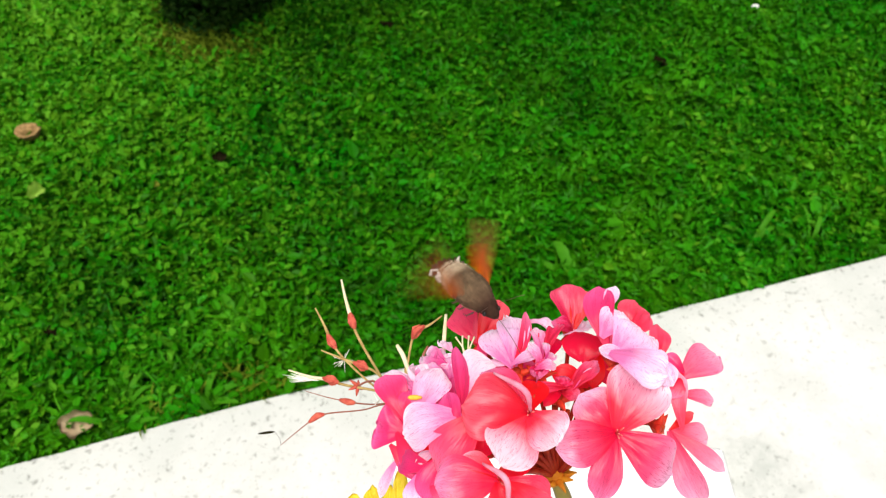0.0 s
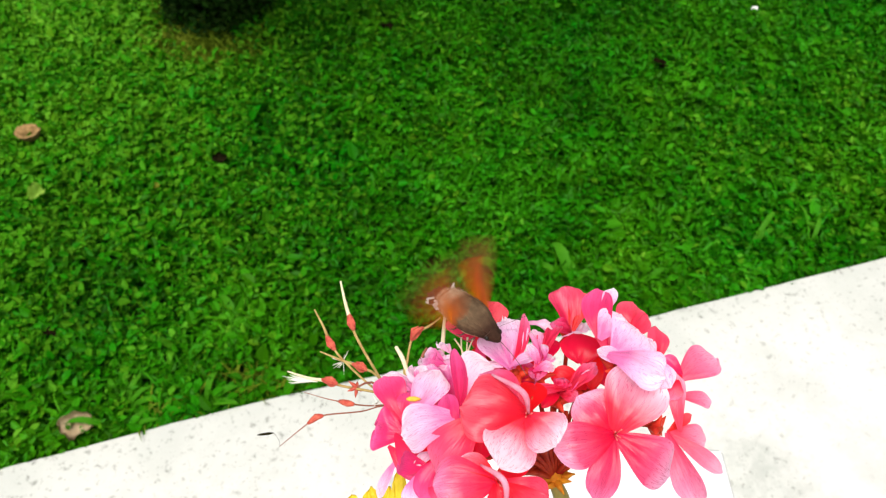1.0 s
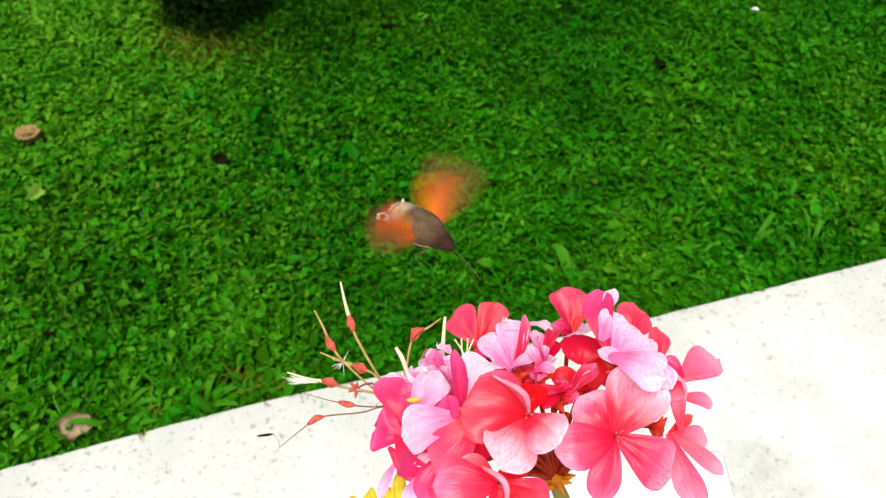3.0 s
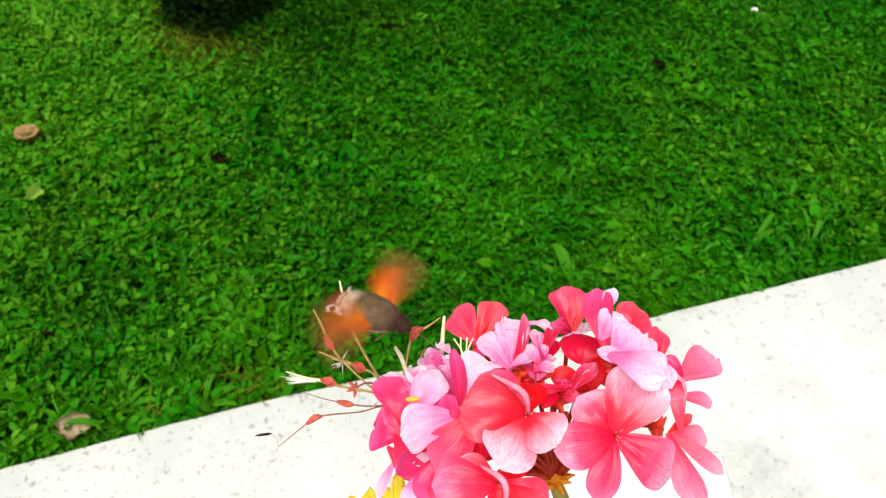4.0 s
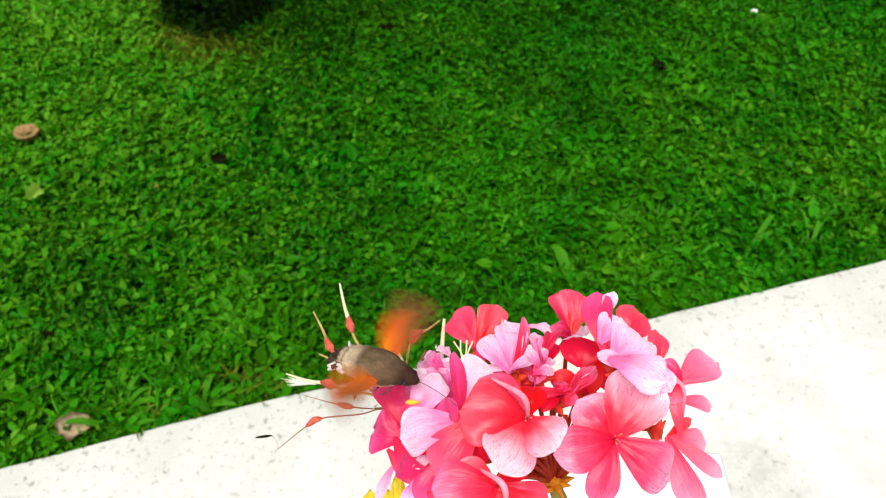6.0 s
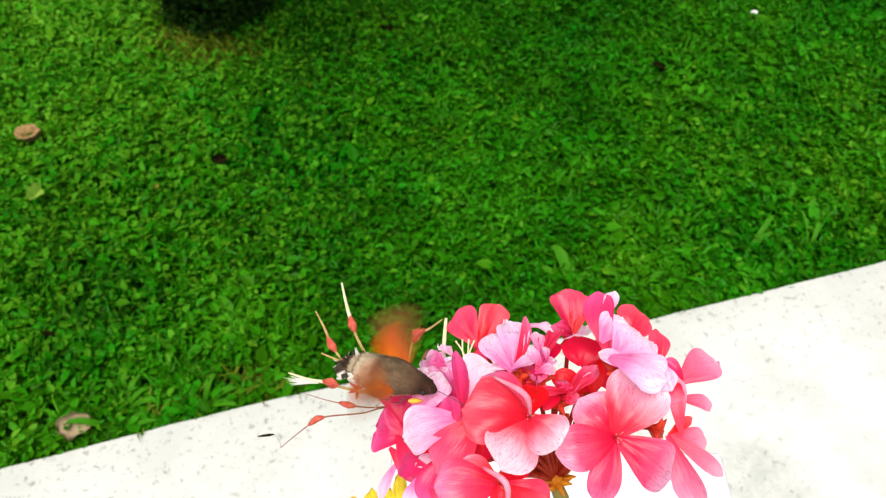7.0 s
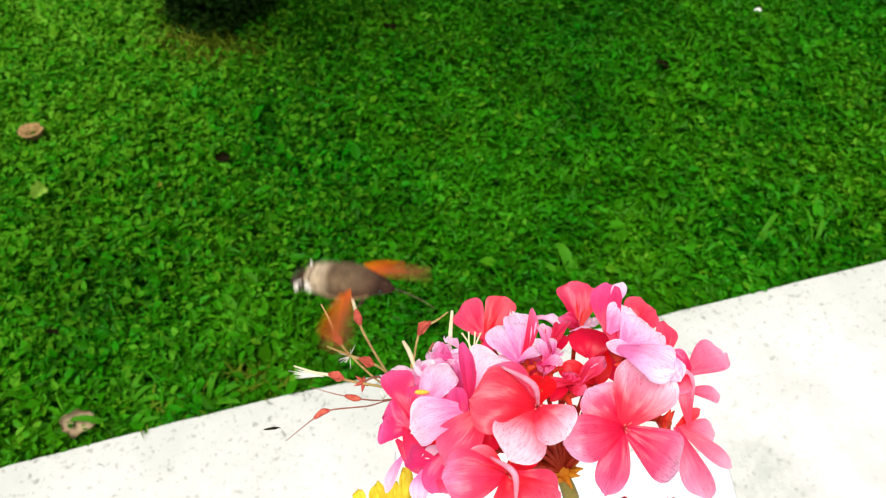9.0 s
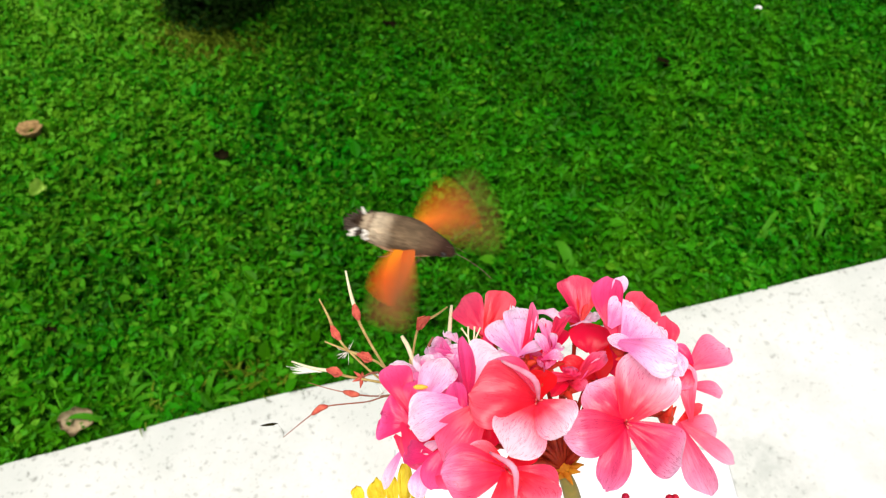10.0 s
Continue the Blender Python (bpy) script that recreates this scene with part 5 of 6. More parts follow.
# ---- planter that holds the plant ----
planter = empty("planter", (0.045, 0.040, 0.050), "tall round clay planter on the white slab", "planter")
bm = bmesh.new()
prof = [(0.0, 0.0), (0.066, 0.0), (0.070, 0.004), (0.088, 0.370), (0.094, 0.374), (0.096, 0.409), (0.086, 0.409), (0.080, 0.36)]
rings = []
for rad, h in prof:
    rings.append([bm.verts.new((max(rad, 0.0005) * math.cos(6.2832 * k / 32), max(rad, 0.0005) * math.sin(6.2832 * k / 32), h)) for k in range(32)])
for a, c in zip(rings, rings[1:]):
    for k in range(32):
        bm.faces.new((a[k], a[(k + 1) % 32], c[(k + 1) % 32], c[k]))
part("pot", bm, planter_mat, planter)
bm = bmesh.new()
bmesh.ops.create_circle(bm, cap_ends=True, segments=32, radius=0.083)
for v in bm.verts:
    v.co.z = 0.385
part("soil", bm, soil_mat, planter)


# ---- weeds, dead leaves and the bush on the lawn ----
def strap_leaf(bm, root, heading, length, width, rise, lobes=0.0):
    """A long weed leaf that arches up and over."""
    d = Vector((math.cos(heading), math.sin(heading), 0))
    s = Vector((-d.y, d.x, 0))
    n, last = 10, None
    for i in range(n + 1):
        u = i / n
        w = width * 0.5 * (0.25 + 0.75 * max(0.0, math.sin(3.14159 * min(1, u * 0.92 + 0.08))) ** 0.8) * (1 + lobes * math.sin(u * 26)) * (1 if u < 0.97 else 0.25)
        c = Vector(root) + d * (length * u * (1 - 0.12 * u)) + Vector((0, 0, rise * math.sin(2.2 * u)))
        row = [bm.verts.new(c - s * w + Vector((0, 0, w * 0.35))), bm.verts.new(c), bm.verts.new(c + s * w + Vector((0, 0, w * 0.35)))]
        if last:
            for k in range(2):
                bm.faces.new((last[k], row[k], row[k + 1], last[k + 1]))
        last = row


def weed(at, leaves, label):
    ob = empty("weed", (*at, 0.010), label, "weed", "broad-leaved weeds in the lawn")
    for heading, length, width, rise, lobes in leaves:
        bm = bmesh.new()
        strap_leaf(bm, (0, 0, 0), radians(heading), length * 1.0, width * 0.72, rise, lobes)
        part("leaf", bm, weed_mat, ob)
    return ob


weed((-0.468, 0.479), [(72, 0.062, 0.013, 0.024, 0.1), (95, 0.070, 0.012, 0.026, 0.1), (125, 0.06, 0.013, 0.024, 0.1), (40, 0.055, 0.012, 0.022, 0.1), (165, 0.075, 0.013, 0.024, 0.1), (15, 0.060, 0.014, 0.018, 0.0)], "rosette of long green dandelion leaves")
weed((0.217, 0.716), [(112, 0.082, 0.028, 0.034, 0.10), (84, 0.042, 0.014, 0.018, 0.0), (150, 0.085, 0.018, 0.016, 0.0), (20, 0.055, 0.018, 0.020, 0.0)], "green weed with one upright leaf")
weed((-0.318, 0.622), [(130, 0.075, 0.018, 0.03, 0.0), (20, 0.05, 0.016, 0.02, 0.0), (250, 0.05, 0.018, 0.02, 0.0)], "low broad-leaved green weed")
weed((0.545, 0.800), [(48, 0.085, 0.013, 0.034, 0.0), (28, 0.06, 0.014, 0.02, 0.0), (150, 0.065, 0.018, 0.018, 0.0), (200, 0.05, 0.014, 0.02, 0.0)], "tuft of broad green grass leaves")
weed((0.323, 0.705), [(20, 0.07, 0.014, 0.03, 0.0), (80, 0.06, 0.014, 0.03, 0.0), (160, 0.06, 0.014, 0.03, 0.0)], "low broad-leaved green weed")
weed((0.645, 0.790), [(66, 0.065, 0.011, 0.034, 0.0), (100, 0.085, 0.006, 0.046, 0.0), (12, 0.06, 0.012, 0.024, 0.0), (160, 0.075, 0.016, 0.016, 0.0)], "tuft of broad green grass leaves")
weed((-0.352, 0.489), [(25, 0.06, 0.018, 0.020, 0.0), (-5, 0.06, 0.016, 0.016, 0.0), (70, 0.05, 0.014, 0.03, 0.0)], "low broad-leaved weed beside the paving")
weed((-0.421, 0.587), [(60, 0.05, 0.02, 0.02, 0.0), (170, 0.05, 0.02, 0.02, 0.0), (280, 0.04, 0.018, 0.02, 0.0)], "low broad-leaved green weed")
weed((-0.462, 0.449), [(184, 0.078, 0.014, 0.038, 0.0), (40, 0.045, 0.012, 0.012, 0.0), (14, 0.06, 0.012, 0.012, 0.0)], "low green weed with a leaf over the dead leaf")


def dead_leaf(at, size, curl, turn, mat, label, lift=0.03):
    """A dry leaf with curled-up rims."""
    bm = bmesh.new()
    rows_v = []
    for i in range(11):
        u = i / 10
        half = 0.38 * math.sin(3.1416 * (0.06 + 0.88 * u)) ** 0.45
        row = []
        for j in range(7):
            v = (j / 3 - 1)
            z = curl * size * (v * v * half * 2 + 0.5 * (u - 0.5) ** 2) + 0.16 * size * noise.noise((u * 3.5, v * 2.2, at[0] * 7))
            torn = 1 + 0.60 * noise.noise((u * 3.4, v * 1.5, at[1] * 9))
            row.append(bm.verts.new(((u - 0.5) * size * (0.85 + 0.15 * torn), v * half * size * torn, z)))
        rows_v.append(row)
    for a, c in zip(rows_v, rows_v[1:]):
        for k in range(6):
            bm.faces.new((a[k], c[k], c[k + 1], a[k + 1]))
    bmesh.ops.solidify(bm, geom=bm.faces[:], thickness=0.0006)
    ob = part("dead_leaf", bm, mat, None)
    ob.location, ob.rotation_euler = (*at, lift + 0.006), (radians(28), 0, radians(turn))
    return tagged(ob, label, "leaf")


CUP = ((0.10, -0.60), (0.48, -0.50), (0.74, -0.05), (0.92, 0.38), (1.06, 0.58), (1.02, 0.66), (0.86, 0.62), (0.60, 0.50), (0.46, 0.20), (0.40, -0.35), (0.10, -0.45))


def cupped_leaf(at, rad, turn, label):
    """A dry leaf curled into a cup: a broad torn rim rolled in to a small hollow."""
    bm = bmesh.new()
    last = None
    for i, (out, up) in enumerate(CUP):
        row = []
        for k in range(32):
            a = 6.2832 * k / 32
            torn = 1 + out * (0.26 * noise.noise((1.7 * math.cos(a), 1.7 * math.sin(a), 4.0 + 0.1 * i)) + 0.18 * noise.noise((5 * math.cos(a), 5 * math.sin(a), 1.0 + 0.2 * i)))
            row.append(bm.verts.new((1.35 * rad * out * torn * math.cos(a), rad * out * torn * math.sin(a), rad * up * (0.4 + 0.6 * torn))))
        if last:
            for k in range(32):
                bm.faces.new((last[k], last[(k + 1) % 32], row[(k + 1) % 32], row[k]))
        last = row
    bm.faces.new(last)
    ob = part("dead_leaf", bm, brown_leaf_mat, None)
    ob.location, ob.rotation_euler = at, (radians(5), radians(-4), radians(turn))
    return tagged(ob, label, "leaf")


dead_leaf((-0.517, 0.444), 0.046, 0.30, 18, tan_leaf_mat, "pale tan dead leaf beside the paving", 0.031)
# near-black leaf shapes where the grass has small dark spots
dead_leaf((-0.133, 1.448), 0.034, 0.5, 140, dark_debris_mat, "small dark leaf-shaped piece in the grass", 0.026)
dead_leaf((-0.428, 0.992), 0.028, 0.5, 20, dark_debris_mat, "small dark leaf-shaped piece in the grass", 0.034)
dead_leaf((0.476, 1.300), 0.034, 0.5, 130, dark_debris_mat, "small dark leaf-shaped piece in the grass", 0.028)
dead_leaf((-0.371, 1.200), 0.026, 0.5, 60, dark_debris_mat, "small dark leaf-shaped piece in the grass", 0.030)
dead_leaf((-0.612, 0.598), 0.024, 0.5, 160, dark_debris_mat, "small dark leaf-shaped piece in the grass", 0.026)
dead_leaf((-0.529, 0.915), 0.013, 0.4, 30, lime_leaf_mat, "small yellowed leaf in the clover", 0.038)
dead_leaf((-0.735, 0.885), 0.030, 0.9, 60, pale_leaf_mat, "pale green upturned leaf in the clover", 0.044)

cupped_leaf((-0.821, 1.062, 0.038), 0.0185, 8, "curled dry brown leaf lying on the lawn")

bm = bmesh.new()
ball(bm, (0, 0, 0), 0.008, (1.2, 1, 0.7), 12)
pebble = part("pebble", bm, pebble_mat, None)
pebble.location = (0.758, 1.539, 0.030)
tagged(pebble, "small pale pebble in the grass", "pebble")

# bush: dark stems and hanging small leaves
bush = empty("bush", (-0.555, 1.575, -0.01), "dark green leafy bush at the edge of the lawn", "bush")
stems = []
for k in range(9):
    a = 6.2832 * k / 9
    foot = Vector((0.05 * math.cos(a), 0.03 * math.sin(a), 0))
    top = Vector((0.30 * math.cos(a) * random.uniform(0.6, 1.1) + 0.2, 0.18 * math.sin(a) + 0.05, random.uniform(0.45, 0.8)))
    pts = curve_points([foot, foot.lerp(top, 0.4) + Vector((0, 0, 0.08)), top], 6)
    stems.append(pts)
    bm = bmesh.new()
    tube(bm, pts, [0.012 - 0.0007 * i for i in range(13)], 7)
    part("stem", bm, bark_mat, bush)
bm = bmesh.new()
# low leaves show; the crown above is added, unseen, to shade the lawn
for k in range(15000):
    a, rad = random.uniform(0, 6.2832), math.sqrt(random.uniform(0.02, 1))
    h = random.uniform(0.0, 1.0) ** 1.6 * 0.85 + 0.01
    wide = 0.14 + 0.34 * min(1, max(0, h - 0.12) / 0.45)
    wide *= 1 + 0.25 * noise.noise((3 * math.cos(a), 3 * math.sin(a), h * 5))
    c = Vector((rad * wide * math.cos(a) + 0.55 * max(0, h - 0.12), rad * wide * math.sin(a), h))
    d = Vector((random.gauss(0, 1), random.gauss(0, 1), random.gauss(-0.3, 0.6))).normalized()
    s = d.orthogonal().normalized()
    ln = random.uniform(0.012, 0.024)
    vs = [bm.verts.new(c + q) for q in (Vector(), d * ln * 0.5 + s * ln * 0.22, d * ln, d * ln * 0.5 - s * ln * 0.22)]
    bm.faces.new(vs)
part("leaves", bm, bush_mat, bush)["kind"] = "stuff"

FLIGHT = [
    (0, 0.0101, 0.1681, 0.7267, -7.4, -16.7, -58.0),
    (0.1, 0.0091, 0.1670, 0.7261, -7.9, -17.7, -55.8),
    (0.2, 0.0087, 0.1663, 0.7258, -8.1, -18.1, -54.7),
    (0.3, 0.0089, 0.1654, 0.7252, -8.2, -18.2, -54.1),
    (0.4, 0.0094, 0.1642, 0.7246, -8.3, -17.8, -53.7),
    (0.5, 0.0099, 0.1632, 0.7242, -8.3, -17.0, -53.6),
    (0.6, 0.0100, 0.1623, 0.7236, -8.3, -16.7, -53.4),
    (0.7, 0.0098, 0.1616, 0.7228, -8.4, -17.2, -53.1),
    (0.8, 0.0097, 0.1612, 0.7224, -8.5, -17.7, -52.7),
    (0.9, 0.0099, 0.1607, 0.7220, -8.5, -18.1, -52.6),
    (1, 0.0100, 0.1602, 0.7214, -8.5, -18.6, -52.6),
    (1.1, 0.0101, 0.1601, 0.7210, -8.5, -19.1, -52.6),
    (1.2, 0.0100, 0.1601, 0.7210, -8.6, -19.5, -52.5),
    (1.3, 0.0101, 0.1600, 0.7208, -8.6, -20.2, -52.2),
    (1.4, 0.0101, 0.1598, 0.7201, -8.7, -22.2, -52.1),
    (1.5, 0.0102, 0.1598, 0.7193, -8.8, -25.2, -52.3),
    (1.6, 0.0105, 0.1602, 0.7187, -8.8, -28.2, -52.8),
    (1.7, 0.0105, 0.1607, 0.7185, -8.8, -30.4, -53.4),
    (1.8, 0.0101, 0.1616, 0.7188, -8.7, -32.2, -54.2),
    (1.9, 0.0093, 0.1629, 0.7194, -8.7, -33.9, -54.7),
    (2, 0.0079, 0.1647, 0.7207, -8.9, -35.0, -54.2),
    (2.1, 0.0061, 0.1669, 0.7225, -9.1, -35.0, -53.3),
    (2.2, 0.0045, 0.1698, 0.7246, -9.1, -34.3, -53.2),
    (2.3, 0.0025, 0.1736, 0.7274, -8.8, -33.0, -54.2),
    (2.4, 0.0005, 0.1784, 0.7312, -8.4, -30.4, -55.3),
    (2.5, -0.0015, 0.1823, 0.7352, -8.4, -26.3, -54.3),
    (2.6, -0.0036, 0.1848, 0.7387, -8.9, -21.6, -51.0),
    (2.7, -0.0057, 0.1877, 0.7426, -9.5, -16.9, -47.2),
    (3, -0.0093, 0.1875, 0.7429, -9.5, -13.9, -47.0),
    (3.2, -0.0120, 0.1837, 0.7389, -9.1, -15.1, -49.7),
    (3.5, -0.0165, 0.1754, 0.7310, -8.5, -18.4, -53.0),
    (3.8, -0.0212, 0.1675, 0.7259, -9.3, -20.2, -48.8),
    (3.9, -0.0250, 0.1629, 0.7244, -10.6, -19.8, -41.5),
    (4, -0.0277, 0.1588, 0.7235, -11.7, -19.0, -34.4),
    (4.1, -0.0297, 0.1557, 0.7236, -12.5, -17.4, -28.6),
    (4.2, -0.0310, 0.1529, 0.7239, -12.9, -15.7, -24.4),
    (4.3, -0.0317, 0.1506, 0.7240, -13.2, -14.6, -22.0),
    (4.4, -0.0319, 0.1495, 0.7237, -13.2, -14.3, -21.6),
    (4.5, -0.0322, 0.1486, 0.7236, -13.1, -14.4, -22.2),
    (4.6, -0.0321, 0.1476, 0.7231, -13.0, -14.3, -23.6),
    (4.7, -0.0315, 0.1467, 0.7226, -12.8, -14.0, -25.1),
    (4.8, -0.0308, 0.1459, 0.7224, -12.7, -14.2, -25.8),
    (4.9, -0.0298, 0.1449, 0.7219, -12.7, -15.1, -25.9),
    (5, -0.0288, 0.1441, 0.7212, -12.7, -16.1, -26.6),
    (5.1, -0.0281, 0.1435, 0.7205, -12.6, -16.9, -27.7),
    (5.2, -0.0274, 0.1429, 0.7198, -12.5, -17.1, -28.7),
    (5.3, -0.0268, 0.1425, 0.7197, -12.4, -16.8, -29.4),
    (5.4, -0.0263, 0.1421, 0.7193, -12.3, -17.0, -30.0),
    (5.5, -0.0259, 0.1415, 0.7188, -12.3, -17.8, -30.2),
    (5.6, -0.0259, 0.1408, 0.7184, -12.4, -19.3, -30.1),
    (5.7, -0.0258, 0.1402, 0.7176, -12.5, -21.5, -30.2),
    (6, -0.0253, 0.1390, 0.7182, -12.7, -21.4, -28.9),
    (6.2, -0.0247, 0.1381, 0.7197, -12.8, -19.3, -27.0),
    (6.5, -0.0236, 0.1367, 0.7218, -12.9, -15.4, -24.3),
    (6.8, -0.0225, 0.1352, 0.7221, -13.0, -13.8, -23.3),
    (6.9, -0.0218, 0.1343, 0.7218, -13.0, -13.6, -23.4),
    (7, -0.0210, 0.1334, 0.7205, -13.0, -14.7, -23.7),
    (7.1, -0.0203, 0.1329, 0.7193, -13.0, -15.6, -24.3),
    (7.2, -0.0198, 0.1325, 0.7192, -12.9, -15.2, -24.8),
    (7.3, -0.0194, 0.1321, 0.7190, -12.8, -14.6, -25.3),
    (7.4, -0.0189, 0.1317, 0.7181, -12.8, -15.3, -25.5),
    (7.5, -0.0184, 0.1311, 0.7173, -12.9, -16.4, -25.1),
    (7.6, -0.0181, 0.1304, 0.7167, -13.0, -17.2, -24.1),
    (7.7, -0.0180, 0.1298, 0.7159, -13.1, -18.1, -23.7),
    (7.8, -0.0179, 0.1298, 0.7152, -13.2, -19.6, -23.6),
    (7.9, -0.0177, 0.1300, 0.7145, -13.4, -22.1, -23.2),
    (8, -0.0177, 0.1301, 0.7138, -13.9, -26.1, -21.5),
    (8.1, -0.0181, 0.1305, 0.7135, -14.8, -31.7, -18.8),
    (8.2, -0.0188, 0.1317, 0.7132, -15.9, -37.3, -16.8),
    (8.3, -0.0204, 0.1336, 0.7134, -16.2, -39.8, -17.8),
    (8.4, -0.0233, 0.1363, 0.7147, -15.9, -39.9, -20.3),
    (8.5, -0.0262, 0.1396, 0.7160, -15.9, -40.9, -21.8),
    (8.6, -0.0290, 0.1430, 0.7179, -16.1, -41.3, -20.9),
    (8.7, -0.0324, 0.1459, 0.7216, -16.0, -38.2, -17.0),
    (8.8, -0.0358, 0.1492, 0.7268, -15.3, -31.1, -13.7),
    (8.9, -0.0386, 0.1542, 0.7331, -14.3, -22.2, -14.1),
    (9, -0.0402, 0.1594, 0.7385, -13.6, -14.3, -17.7),
    (9.1, -0.0398, 0.1635, 0.7414, -13.0, -9.7, -22.4),
    (9.2, -0.0386, 0.1673, 0.7438, -12.5, -6.9, -26.5),
    (9.3, -0.0375, 0.1701, 0.7463, -12.2, -4.0, -29.4),
    (9.4, -0.0356, 0.1725, 0.7486, -12.0, -2.0, -31.2),
    (9.5, -0.0329, 0.1742, 0.7494, -12.1, -2.4, -30.7),
    (9.6, -0.0305, 0.1743, 0.7495, -12.4, -3.5, -28.0),
    (9.7, -0.0281, 0.1733, 0.7502, -12.8, -3.0, -24.3),
    (9.8, -0.0253, 0.1720, 0.7506, -13.1, -1.4, -20.8),
    (9.9, -0.0218, 0.1703, 0.7507, -13.4, 1.1, -17.8),
    (10, -0.0176, 0.1680, 0.7511, -13.7, 5.2, -15.6),
]
